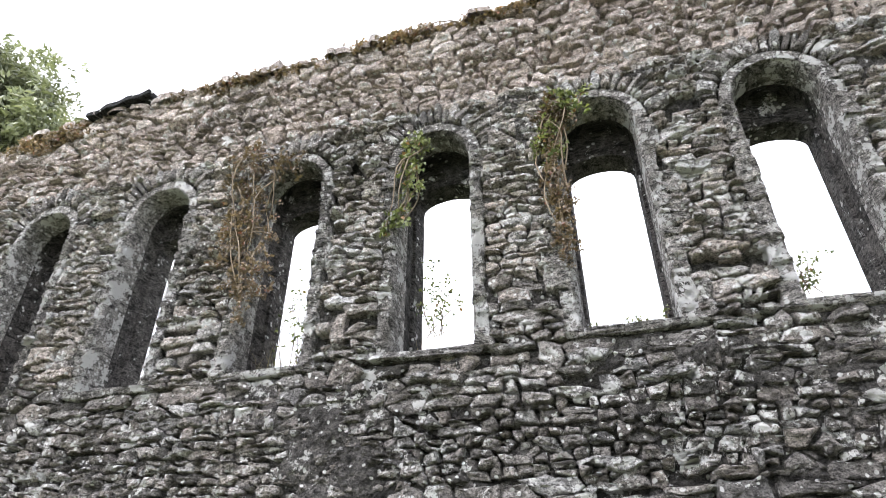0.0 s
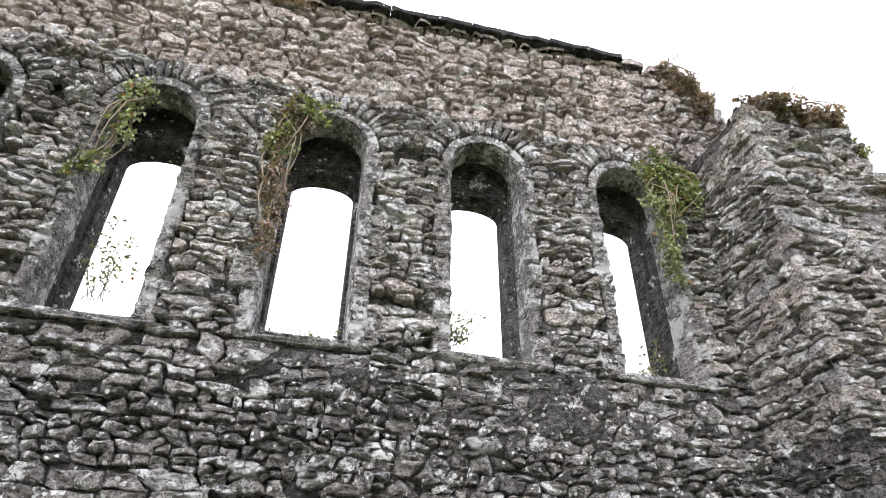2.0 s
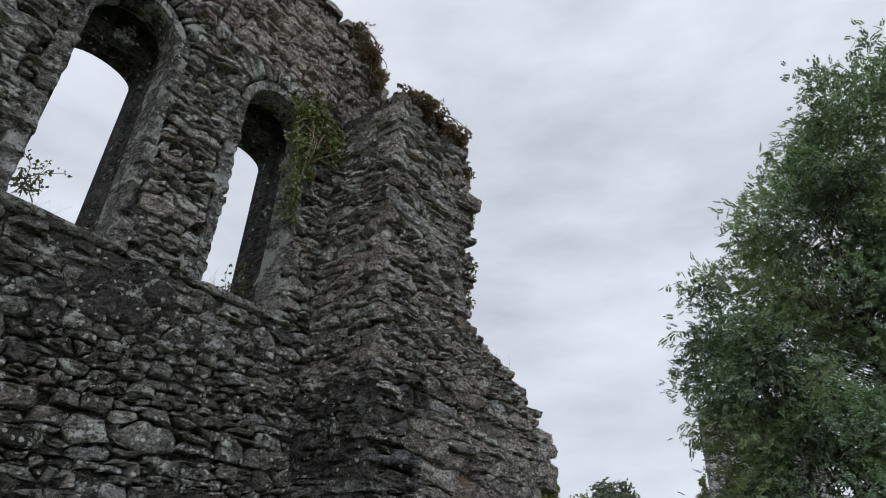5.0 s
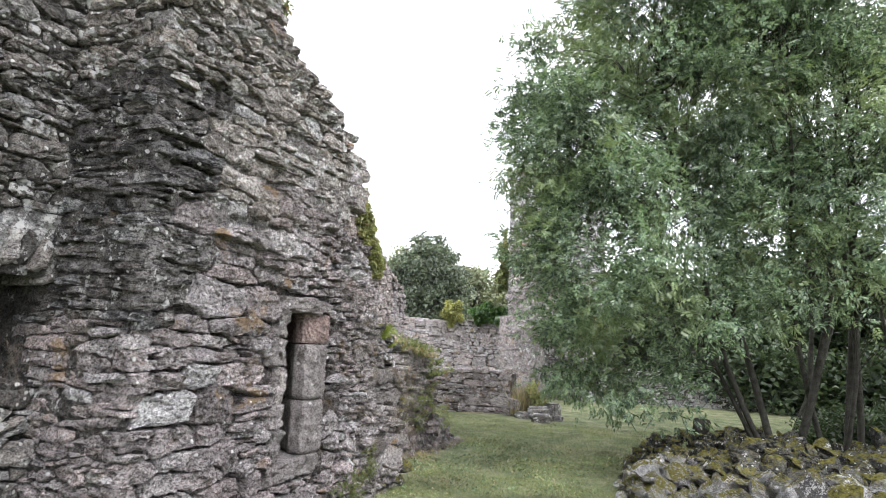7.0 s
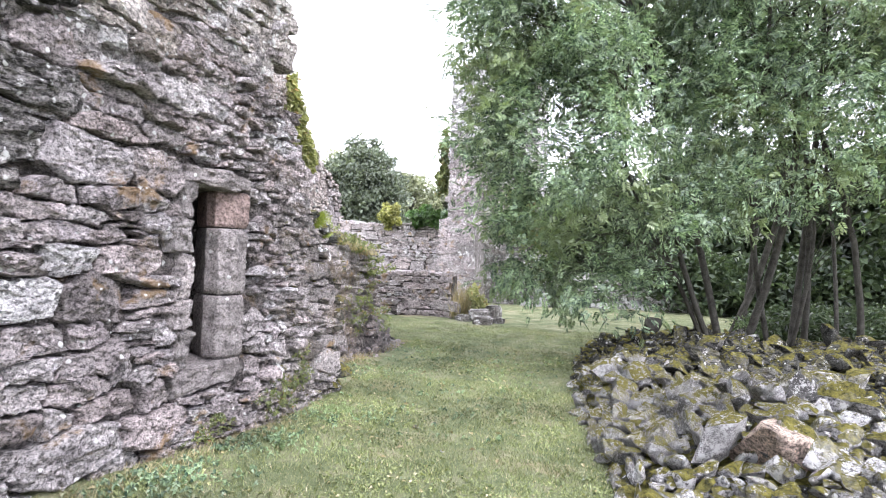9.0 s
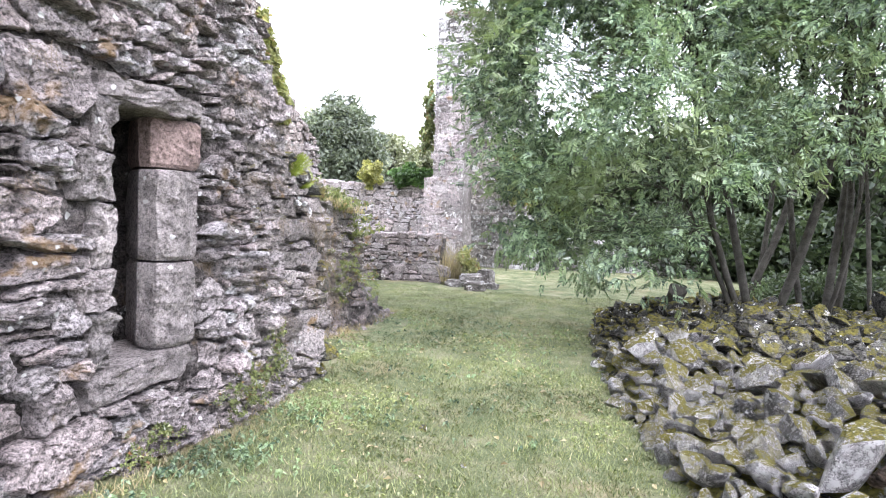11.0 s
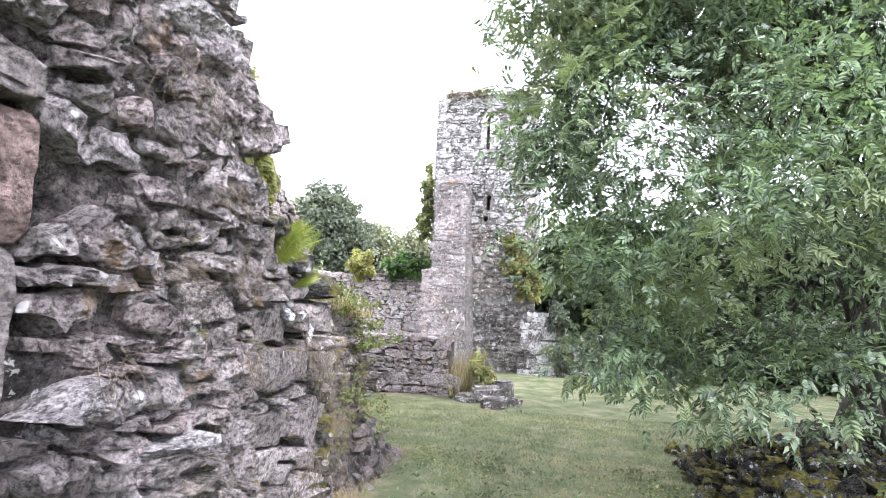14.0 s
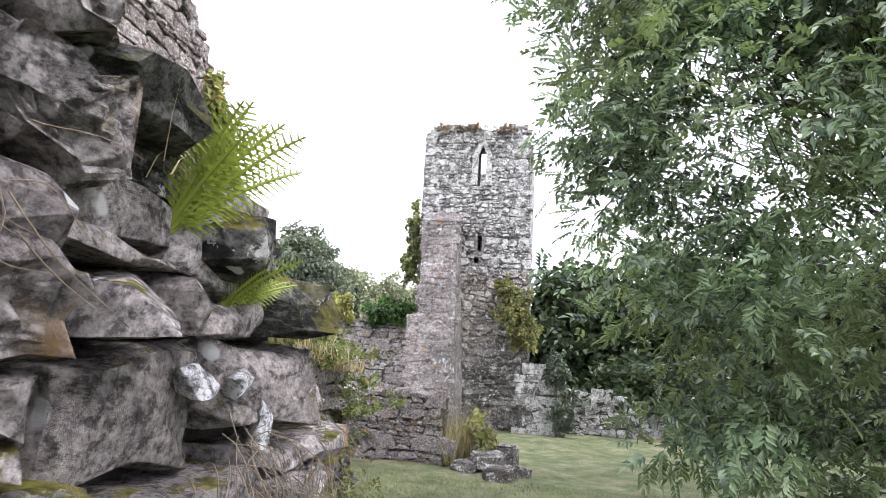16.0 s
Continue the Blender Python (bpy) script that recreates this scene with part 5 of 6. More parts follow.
def build_buttress():
    """The sloping pier against the tower."""
    bm = bmesh.new()
    rows = [(-0.4, 23.6, 5.2, 6.6), (1.1, 23.7, 5.25, 6.6), (2.9, 24.0, 5.36, 6.74), (3.0, 24.05, 5.38, 6.42), (4.4, 24.3, 5.45, 6.5), (4.5, 24.45, 5.46, 6.52), (5.85, 24.6, 5.52, 6.6), (6.25, 25.3, 5.6, 6.6)]
    rings = [[bm.verts.new(p) for p in ((x, y0, z), (x, y1, z), (25.5, y1, z), (25.5, y0, z))] for z, x, y0, y1 in rows]
    for a, b in zip(rings, rings[1:]):
        for i in range(4):
            bm.faces.new((a[i], a[(i + 1) % 4], b[(i + 1) % 4], b[i]))
    bm.faces.new(rings[0][::-1]), bm.faces.new(rings[-1])
    bmesh.ops.recalc_face_normals(bm, faces=bm.faces)
    me = bpy.data.meshes.new("buttress")
    bm.to_mesh(me)
    bm.free()
    me.materials.append(M_LIME)
    ob = tagged(new("buttress", me), "tapering pinkish stone buttress against the tower", "buttress", kind="structure")
    rng = random.Random(73)
    slope = lambda u, v, d: (float(np.interp(v, [r[0] for r in rows], [r[1] for r in rows])) - d, u, v)
    beds = coursing(rng, 5.1, 6.85, -0.2, 5.85, (0.12, 0.25), (1.2, 2.6), 0.15, 0.1, 0.04)
    lim = lambda v: (np.interp(v, [r[0] for r in rows], [r[2] for r in rows]), np.interp(v, [r[0] for r in rows], [r[3] for r in rows]))
    rubble("facing", ob, slope, beds, lambda u, v, w, h: lim(v)[0] + w * 0.3 < u < lim(v)[1] - w * 0.3, M_RENDER, M_RENDER, rng, (0.012, 0.03), joint=0.005, near=lambda u, v: True)


build_buttress()


def build_side_block():
    """The small pale buttress at the tower's other corner."""
    rng = random.Random(75)
    verts, faces = [], []
    outline = [(2.62, -0.4), (2.68, 0.9), (2.95, 1.7), (3.5, 1.9), (3.5, -0.4)]
    prism(verts, faces, outline, WEST(24.9), 0, -0.7)
    ob = tagged(new("buttress", fixed_normals(list_mesh("buttress", verts, faces, M_MORTAR))), "small pale stepped buttress at the tower foot", "buttress", kind="structure")
    beds = coursing(rng, 2.6, 3.5, -0.3, 1.9, (0.16, 0.26), (1.2, 2.2), 0.1, 0.05, 0.02)
    rubble("facing", ob, WEST(24.9), beds, lambda u, v, w, h: inside(outline, u, v), M_PALE, M_PALE_P, rng, (0.01, 0.03), near=lambda u, v: True)


build_side_block()


def fallen_block(x, y, z, sx, sy, sz, turn, seed):
    """A squared block with worn arrises."""
    rng = random.Random(seed)
    bm = bmesh.new()
    bmesh.ops.create_cube(bm, size=1.0)
    bmesh.ops.scale(bm, vec=(sx, sy, sz), verts=bm.verts)
    bmesh.ops.bevel(bm, geom=bm.edges[:], offset=0.045, segments=2, affect="EDGES")
    for v in bm.verts:
        v.co += Vector((rng.gauss(0, 0.012), rng.gauss(0, 0.012), rng.gauss(0, 0.01)))
    bmesh.ops.rotate(bm, verts=bm.verts, matrix=Matrix.Rotation(turn, 3, "Z") @ Matrix.Rotation(rng.gauss(0, 0.05), 3, "X"))
    me = bpy.data.meshes.new("fallen_block")
    bm.to_mesh(me)
    bm.free()
    me.materials.append(M_GREY_P)
    ob = new("fallen_block", me)
    ob.location = (x, y, z)
    tagged(ob, "pale squared fallen block on the lawn", "stone", "blocks fallen beside the low wall")


for k, (x, y, z, sx, sy, sz, turn) in enumerate(((17.2, 3.5, 0.12, 0.4, 0.5, 0.24, 0.1), (18.3, 3.45, 0.22, 0.45, 0.36, 0.4, -0.2), (17.9, 3.75, 0.2, 0.5, 0.55, 0.26, 0.3), (17.5, 3.15, 0.1, 0.3, 0.24, 0.22, 0.6), (17.7, 4.1, 0.08, 0.4, 0.4, 0.2, -0.3))):
    fallen_block(x, y, gh(x, y) + z - 0.04, sx, sy, sz, turn, 140 + k)

# ---- trees ----
def build_tree(name, label, stems, lobes, sprays, template, mat, seed, size=(0.75, 1.25), per=48, spread=0.23, shell=0.5, droop=0.08, category="tree"):
    """Stems (foot, top, radius), limbs to every spray in the crown's lobes, and leaves round each spray."""
    rng, nrng = random.Random(seed), np.random.default_rng(seed)
    foot = stems[0][0]
    root = thing(name, foot[0], foot[1], foot[2], label, category)
    base = Vector(foot)
    paths = []
    for a, b, r in stems:
        verts, faces = [], []
        path = bent(a, b, rng, 0.1, 9)
        paths.append((path, r))
        tube(verts, faces, [p - base for p in path], r * 1.15, r * 0.25, 10)
        part("trunk", list_mesh("trunk", verts, faces, M_BARK, True), root)
    centres, out = blob_points(nrng, lobes, sprays, shell)
    bv, bf = [], []
    for c in centres:
        c = Vector(c)
        path, r = min(paths, key=lambda q: min((p - c).length for p in q[0]))
        k = min(range(3, len(path)), key=lambda i: (path[i] - c).length + 1.5 * max(path[i].z - c.z + 0.5, 0) + rng.uniform(0, 2.0))
        k = path[k - 1].lerp(path[k], rng.random())
        tube(bv, bf, [p - base for p in bent(k, c, rng, 0.12, 5)], max(r * 0.13, 0.006), 0.003, 4)
    tagged(part("branch_work", list_mesh("branch_work", bv, bf, M_BARK, True), root), kind="stuff")
    pts = np.repeat(centres, per, axis=0) + np.clip(nrng.normal(0, spread, (sprays * per, 3)), -2 * spread, 2 * spread) * (1, 1, 0.6)
    dirs = np.repeat(out, per, axis=0) * 0.7 + nrng.normal(0, 0.7, (sprays * per, 3)) - (0, 0, droop)
    part("crown", leaves("crown", template, pts - np.array(foot), dirs, mat, nrng, size), root)
    return root


ASH = ash_leaf()
ASH_FAR = ash_leaf(3, 0.17, 0.07, 0.031)

def stem(x, y, tx, ty, tz, r):
    return (x, y, gh(x, y)), (tx, ty, tz), r


build_tree("ash_tree", "multi-stemmed young ash with low drooping leafy branches", [
    stem(12.7, -1.4, 11.2, 0.9, 6.8, 0.045), stem(12.85, -1.5, 11.9, 0.2, 9.2, 0.055), stem(13.1, -1.75, 12.5, -1.2, 10.5, 0.06), stem(12.6, -1.3, 11.0, 0.2, 4.5, 0.035)],
    [(11.2, 1.5, 2.0, 0.8, 0.85, 1.0), (10.6, 0.7, 1.7, 0.7, 0.6, 0.9), (11.2, 1.1, 1.15, 0.6, 0.6, 0.55), (10.9, 0.3, 1.3, 0.6, 0.5, 0.5), (11.3, 1.6, 3.6, 1.1, 1.15, 1.2), (11.5, 1.6, 5.6, 1.3, 1.35, 1.5),
     (11.9, 0.3, 8.0, 1.7, 1.6, 1.7), (12.3, -1.0, 9.8, 1.9, 1.8, 1.6), (11.6, -0.2, 4.4, 1.2, 1.1, 1.2), (10.9, -0.3, 2.4, 0.9, 0.9, 0.7), (12.0, -0.6, 6.2, 1.4, 1.4, 1.2), (11.3, -1.0, 2.7, 0.8, 0.7, 0.5), (11.9, -1.4, 3.8, 1.1, 1.0, 0.9), (12.2, -1.6, 7.6, 1.5, 1.4, 1.3), (12.3, -0.9, 4.8, 1.1, 1.2, 1.4), (11.6, 1.9, 4.6, 0.9, 0.9, 1.3), (11.8, 2.0, 6.8, 0.9, 0.9, 1.2), (10.2, 0.9, 3.0, 0.7, 0.6, 0.9), (10.3, 0.7, 4.2, 0.8, 0.7, 0.9), (10.1, 0.2, 3.2, 0.8, 0.7, 0.8), (11.7, 2.3, 4.3, 0.6, 0.5, 1.2), (11.6, 2.2, 5.6, 0.7, 0.6, 1.0), (11.5, 2.1, 2.9, 0.6, 0.5, 0.8)],
    800, ASH, M_ASH, 81, (0.75, 1.25), 42, 0.23)
build_tree("ash_tree", "tall ash with slender grey stems and feathery leaves", [
    stem(13.2, -2.3, 12.0, -1.2, 8.0, 0.042), stem(13.45, -2.6, 12.9, -2.0, 10.0, 0.055), stem(13.8, -2.9, 13.9, -3.8, 9.5, 0.05), stem(13.3, -2.5, 12.2, -2.9, 6.5, 0.035)],
    [(12.2, -2.2, 3.4, 1.3, 1.2, 0.9), (12.6, -2.6, 5.8, 1.8, 1.7, 1.3), (13.0, -3.2, 8.6, 2.2, 2.0, 2.2), (12.4, -4.0, 4.0, 1.6, 1.4, 1.1), (11.4, -1.9, 2.7, 0.9, 0.9, 0.5), (12.2, -3.4, 2.9, 1.0, 1.1, 0.5), (12.0, -2.9, 4.6, 1.3, 1.3, 0.9), (11.8, -3.8, 6.0, 1.3, 1.4, 1.2)],
    380, ASH_FAR, M_ASH, 82, (0.8, 1.35), 27, 0.26)
build_tree("ash_tree", "ash with dark bare lower stems beside the heap", [
    stem(13.2, -3.6, 12.6, -3.0, 9.0, 0.05), stem(13.9, -4.2, 14.0, -5.4, 9.0, 0.05), stem(14.3, -3.6, 14.6, -3.0, 8.5, 0.035)],
    [(13.0, -5.0, 4.2, 2.0, 1.7, 1.4), (13.6, -5.4, 7.6, 2.3, 2.2, 2.0), (12.6, -4.8, 3.0, 1.0, 1.0, 0.5)],
    190, ASH_FAR, M_ASH, 83, (0.8, 1.35), 27, 0.26)
for k, (x, y, top) in enumerate(((16.8, -2.2, 10.0), (17.5, -5.6, 11.0), (19.0, -9.0, 11.5))):
    build_tree("ash_tree", "tall ash crowding behind the multi-stemmed trees", [stem(x, y, x - 0.4, y + 0.3, top, 0.07), stem(x + 0.3, y - 0.3, x + 0.8, y - 1.2, top * 0.85, 0.055)],
        [(x, y, top * 0.45, 1.7, 1.7, top * 0.2), (x - 0.3, y + 0.4, top * 0.7, 2.0, 2.0, top * 0.22), (x + 0.3, y - 1.2, top * 0.6, 1.7, 1.7, top * 0.2), (x - 0.2, y + 0.2, top * 0.92, 1.4, 1.4, top * 0.13)],
        190, ASH_FAR, M_ASH, 86 + k, (1.0, 1.6), 14, 0.32)

FAR = sprig(6, 0.22, 0.26, 0.2, random.Random(3))
build_tree("sycamore_tree", "round dark sycamore beyond the ruins", [((50.0, 21.0, -0.2), (50.0, 21.0, 8.0), 0.3)],
    [(50, 21, 6.5, 3.0, 3.0, 4.2), (50.5, 19.8, 5.5, 2.4, 2.2, 3.0), (50, 23, 5.0, 2.6, 2.6, 3.4)], 330, FAR, M_DARKLEAF, 84, (0.8, 1.5), 22, 0.4, 0.75, 0.2)
for k, (x, y, top) in enumerate(((66, 22.5, 11.0), (70, 19.0, 10.5), (64, 30.0, 13.0), (72, 14.5, 11.0), (62, 36.0, 12.0))):
    build_tree("distant_tree", "pale green tree far behind the walls", [((x, y, -0.3), (x, y, top * 0.8), 0.25)],
        [(x, y, top * 0.55, 3.0, 3.0, top * 0.42), (x + 1, y + 2, top * 0.45, 2.4, 2.4, top * 0.36)], 130, FAR, M_PALELEAF, 90 + k, (1.1, 2.0), 14, 0.55, 0.75, 0.2)
for k, (x, y, h) in enumerate(((30, 1.5, 5.5), (29.5, -2.0, 6.0), (30, -5.5, 6.5), (29, -9.0, 6.5), (24, -10.5, 6.5), (21.5, -13.5, 6.0))):
    build_tree("woodland_tree", "dense green tree at the edge of the lawn", [((x, y, -0.3), (x, y, h * 0.8), 0.14)],
        [(x, y, h * 0.55, 2.2, 2.2, h * 0.46), (x - 0.4, y + 1.2, h * 0.35, 1.8, 1.8, h * 0.33)], 150, FAR, M_WOOD, 100 + k, (0.8, 1.4), 13, 0.45, 0.55, 0.2)


# ---- grass ----
def build_grass():
    rng = np.random.default_rng(7)
    x = np.concatenate([rng.uniform(3.0, 9.5, 90000), rng.uniform(9.0, 17.0, 70000)])
    y = np.concatenate([rng.uniform(0.0, 3.4, 90000), rng.uniform(0.2, 6.0, 70000)])
    ok = (pile_height(x, y) < 0.06) & ~((y > 3.3) & (x < 7.6)) & ~((y > 3.5) & (x < 12.2))
    x, y = x[ok], y[ok]
    n = len(x)
    z = ground_height(x, y) - 0.006
    a, h, w = rng.uniform(0, math.tau, n), rng.uniform(0.012, 0.05, n), rng.uniform(0.002, 0.0045, n)
    lean = rng.normal(0, 0.6, (n, 2)) * h[:, None]
    c, s = np.cos(a) * w, np.sin(a) * w
    verts = np.stack([np.stack([x - c, y - s, z], 1), np.stack([x + c, y + s, z], 1), np.stack([x + lean[:, 0], y + lean[:, 1], z + h], 1)], 1)
    ob = new("grass", quick_mesh("grass", verts.reshape(-1, 3), np.arange(3 * n).reshape(-1, 3), M_GRASSBLADE))
    tagged(ob, "short green grass with dry blades on the lawn", "grass", kind="stuff")


build_grass()


# ---- climbing plants, ferns and grasses ----
IVY_LEAF = sprig(6, 0.05, 0.048, 0.042, random.Random(12))


def ivy(label, mat, patches, count, seed, stem_mat=None, size=(0.6, 1.2), face="south", depth=0.12, stems=14, category="ivy", template=None, name="ivy_plant"):
    """Ivy over wall patches (u, v, half width, half height) at a depth plane."""
    rng, nrng = random.Random(seed), np.random.default_rng(seed)
    plane, spots = patches
    area = np.array([p[2] * p[3] for p in spots])
    pick = nrng.choice(len(spots), count, p=area / area.sum())
    sp = np.array(spots)[pick]
    r, a = np.sqrt(nrng.uniform(0, 1, count)), nrng.uniform(0, math.tau, count)
    clump = 0.82 + 0.3 * np.sin(5 * a + sp[:, 0] * 9)
    u, v = sp[:, 0] + r * clump * np.cos(a) * sp[:, 2], sp[:, 1] + r * clump * np.sin(a) * sp[:, 3]
    d = nrng.uniform(0.02, depth, count) * (1.3 - r)
    if face == "south":
        pts, way = np.stack([u, plane - d, v], 1), np.array([0, -0.55, -0.6])
    elif face == "west":
        pts, way = np.stack([plane - d, u, v], 1), np.array([-0.55, 0, -0.6])
    else:
        pts, way = np.stack([u, v, plane + d], 1), np.array([0, -0.2, 0.1])
    foot = Vector((float(pts[:, 0].mean()), float(pts[:, 1].mean()), float(pts[:, 2].min())))
    root = thing(name, *foot, label, category)
    part("foliage", leaves("foliage", IVY_LEAF if template is None else template, pts - np.array(foot), way + nrng.normal(0, 0.55, (count, 3)), mat, nrng, size), root)
    verts, faces = [], []
    for _ in range(stems):
        i, j = rng.randrange(count), rng.randrange(count)
        a, b = Vector(pts[i]) - foot, Vector(pts[j]) - foot
        if (a - b).length < 1.4:
            tube(verts, faces, bent(a, b, rng, 0.12, 6), 0.008, 0.004, 5)
    if verts:
        tagged(part("stem", list_mesh("stem", verts, faces, stem_mat or M_TWIG, True), root, "thin woody ivy stems"), kind="stuff")
    return root


ivy("green and yellow ivy hanging down the lancet jamb", M_IVYRED, (4.17, [(-0.26, 5.75, 0.13, 0.75), (-0.2, 6.5, 0.2, 0.3), (-0.24, 5.2, 0.1, 0.35)]), 300, 201, size=(0.45, 0.9))
ivy("green ivy tuft at the lancet head", M_IVY, (4.16, [(-0.12, 6.6, 0.24, 0.2), (-0.28, 6.2, 0.14, 0.35)]), 75, 202)
ivy("ivy trailing inside a lancet head", M_IVY, (4.2, [(-1.6, 6.2, 0.14, 0.5), (-1.72, 5.6, 0.16, 0.22), (-1.5, 6.5, 0.12, 0.15)]), 80, 203)
ivy("dry brown ivy smothering a lancet jamb", M_IVYRED, (4.15, [(-3.3, 6.0, 0.35, 0.85), (-3.1, 5.3, 0.3, 0.5), (-2.95, 6.55, 0.25, 0.25), (-3.4, 6.7, 0.3, 0.3)]), 420, 204, stems=26, size=(0.45, 0.9))
ivy("yellow-green ivy over the last lancet head", M_IVY, (4.15, [(3.5, 6.55, 0.36, 0.38), (3.42, 6.1, 0.22, 0.4), (3.38, 5.6, 0.12, 0.4), (3.75, 6.4, 0.22, 0.3)]), 330, 205, stems=40)
ivy("ivy on the edge of the broken wall", M_IVY, (3.5, [(5.2, 5.9, 0.09, 0.55), (5.24, 5.3, 0.1, 0.4), (5.22, 4.9, 0.1, 0.25), (5.15, 6.6, 0.15, 0.25)]), 380, 206, depth=0.25)
ivy("moss and dry ivy capping the wall end", M_IVYRED, (4.2, [(4.1, 8.15, 0.24, 0.2), (4.28, 7.85, 0.16, 0.2), (3.95, 8.36, 0.22, 0.1)]), 380, 207, depth=0.25, size=(0.4, 0.9), stems=50)
ivy("dry plants along the broken wall head", M_IVYRED, (3.4, [(4.3, 6.95, 0.4, 0.12), (4.8, 6.9, 0.35, 0.14)]), 320, 208, depth=0.3)
ivy("brown moss along the tall wall head", M_IVYRED, (4.19, [(-1.8, 8.2, 0.9, 0.12), (-3.6, 8.14, 1.2, 0.12), (-0.6, 8.2, 0.6, 0.08), (-6.6, 7.95, 0.8, 0.2)]), 700, 209, depth=0.08, stems=12)
BIG = sprig(4, 0.06, 0.12, 0.1, random.Random(14))
ivy("golden ivy on the sloping edge of the gable wall", M_GOLDIVY, (7.98, [(14.9, 5.3, 0.22, 0.6), (15.25, 4.75, 0.28, 0.6), (15.65, 4.15, 0.3, 0.45), (15.9, 3.9, 0.3, 0.3)]), 900, 210, depth=0.2, template=BIG)
ivy("clipped yellow-green ivy mound on the wall", M_GOLD, (25.6, [(9.3, 3.15, 0.45, 0.5)]), 520, 211, face="west", depth=0.7, template=BIG)
ivy("clipped dark green hedge on the boundary wall", M_HEDGE, (25.6, [(7.7, 3.1, 0.8, 0.42)]), 900, 212, face="west", depth=0.7, template=BIG)
ivy("ivy climbing the tower corner", M_IVY, (25.3, [(6.98, 5.6, 0.22, 1.0), (7.05, 4.6, 0.25, 0.7)]), 500, 213, face="west", depth=0.3, template=BIG)
ivy("yellow ivy bush against the tower", M_GOLDIVY, (25.3, [(3.75, 3.3, 0.55, 0.8), (3.5, 2.6, 0.5, 0.5), (4.1, 3.9, 0.3, 0.4)]), 700, 214, face="west", depth=0.4, template=BIG)
ivy("dark ivy bush at the tower corner", M_DARKLEAF, (24.8, [(2.3, 0.5, 0.35, 0.8), (2.5, 1.6, 0.3, 0.6)]), 420, 215, face="west", depth=0.4, template=BIG)
ivy("leafy weeds at the end of the low wall", M_GOLDIVY, (18.4, [(4.0, 0.55, 0.25, 0.3), (3.85, 0.3, 0.3, 0.25)]), 120, 216, face="west", depth=0.4, template=BIG, category="weeds", name="weed_clump")
ivy("green weeds and brambles on the ruined wall head", M_IVY, (4.4, [(9.2, 1.93, 0.5, 0.12), (10.2, 1.8, 0.5, 0.1), (11.0, 1.7, 0.45, 0.1), (11.5, 1.35, 0.22, 0.3)]), 460, 217, depth=0.5, stems=8, size=(0.4, 0.9), category="weeds", name="weed_clump")
ivy("weeds on the debris bank", M_IVY, (4.25, [(9.6, 0.6, 0.6, 0.35), (10.8, 0.7, 0.8, 0.4), (11.9, 0.5, 0.4, 0.35)]), 260, 218, depth=0.3, stems=12, size=(0.4, 0.8), category="weeds", name="weed_clump")
ivy("weeds rooted at the foot of the wall", M_IVY, (3.28, [(6.9, 0.25, 0.4, 0.22), (5.9, 0.2, 0.3, 0.14), (7.3, 0.4, 0.2, 0.3)]), 320, 219, depth=0.1, stems=0, size=(0.25, 0.55), category="weeds", name="weed_clump")


def fern(x, y, z, count, length, seed, label, fan=math.pi, way=-0.25, reach_out=(0.2, 0.7), turned=False):
    """A fern: arching fronds, each a midrib with paired tapering pinnae."""
    rng = random.Random(seed)
    root = thing("fern", x, y, z, label, "fern", "ferns on the ruined wall")
    for i in range(count):
        a = rng.uniform(-fan, fan) + way
        size = length * rng.uniform(0.65, 1.0)
        out = rng.uniform(*reach_out)
        rib = [Vector((math.cos(a) * out * s * size, math.sin(a) * out * s * size, size * (0.9 * s - 0.3 * out * s * s))) for s in [k / 22 for k in range(23)]]
        side = Vector((-math.sin(a), math.cos(a), 0))
        if turned:
            side = (rib[12] - rib[0]).cross(Vector((1, rng.gauss(0, 0.3), rng.gauss(0, 0.3)))).normalized()
        verts, faces = [], []
        tube(verts, faces, rib, 0.005, 0.0015, 4)
        for k in range(3, 23):
            s = k / 22
            reach = size * (0.2 if turned else 0.32) * math.sin(math.pi * min(1, 0.18 + 0.82 * s)) ** 0.8
            t = (rib[k] - rib[k - 1]).normalized()
            for sgn in (-1, 1):
                d = (side * sgn + t * 0.45 + Vector((0, 0, -0.12))).normalized()
                steps = 5
                for m in range(steps):
                    p0, p1 = rib[k] + d * reach * m / steps, rib[k] + d * reach * (m + 1.25) / steps
                    w = t * size * (0.015 if turned else 0.023) * (1 - 0.7 * m / steps)
                    at = len(verts)
                    verts += [tuple(p0 - w * 0.4), tuple((p0 + p1) / 2 - w), tuple(p1), tuple((p0 + p1) / 2 + w)]
                    faces.append((at, at + 1, at + 2, at + 3))
        part("frond", list_mesh("frond", verts, faces, M_FERN), root)
    return root


fern(7.65, 3.37, 1.83, 8, 0.28, 301, "bright green fern rooted on the broken ledge", 0.6, -1.35, (0.35, 0.95), True)
fern(7.8, 3.36, 1.72, 7, 0.17, 302, "yellow-green fern on the broken ledge", 0.8, -1.3, (0.7, 1.3), True)
fern(8.3, 3.75, 1.45, 6, 0.3, 303, "small fern on the broken ledge")
fern(9.1, 4.5, 1.9, 7, 0.26, 304, "fern on the ruined wall head")
fern(9.9, 4.5, 1.8, 7, 0.24, 305, "fern on the ruined wall head")
fern(10.7, 4.5, 1.72, 6, 0.2, 306, "fern on the ruined wall head")


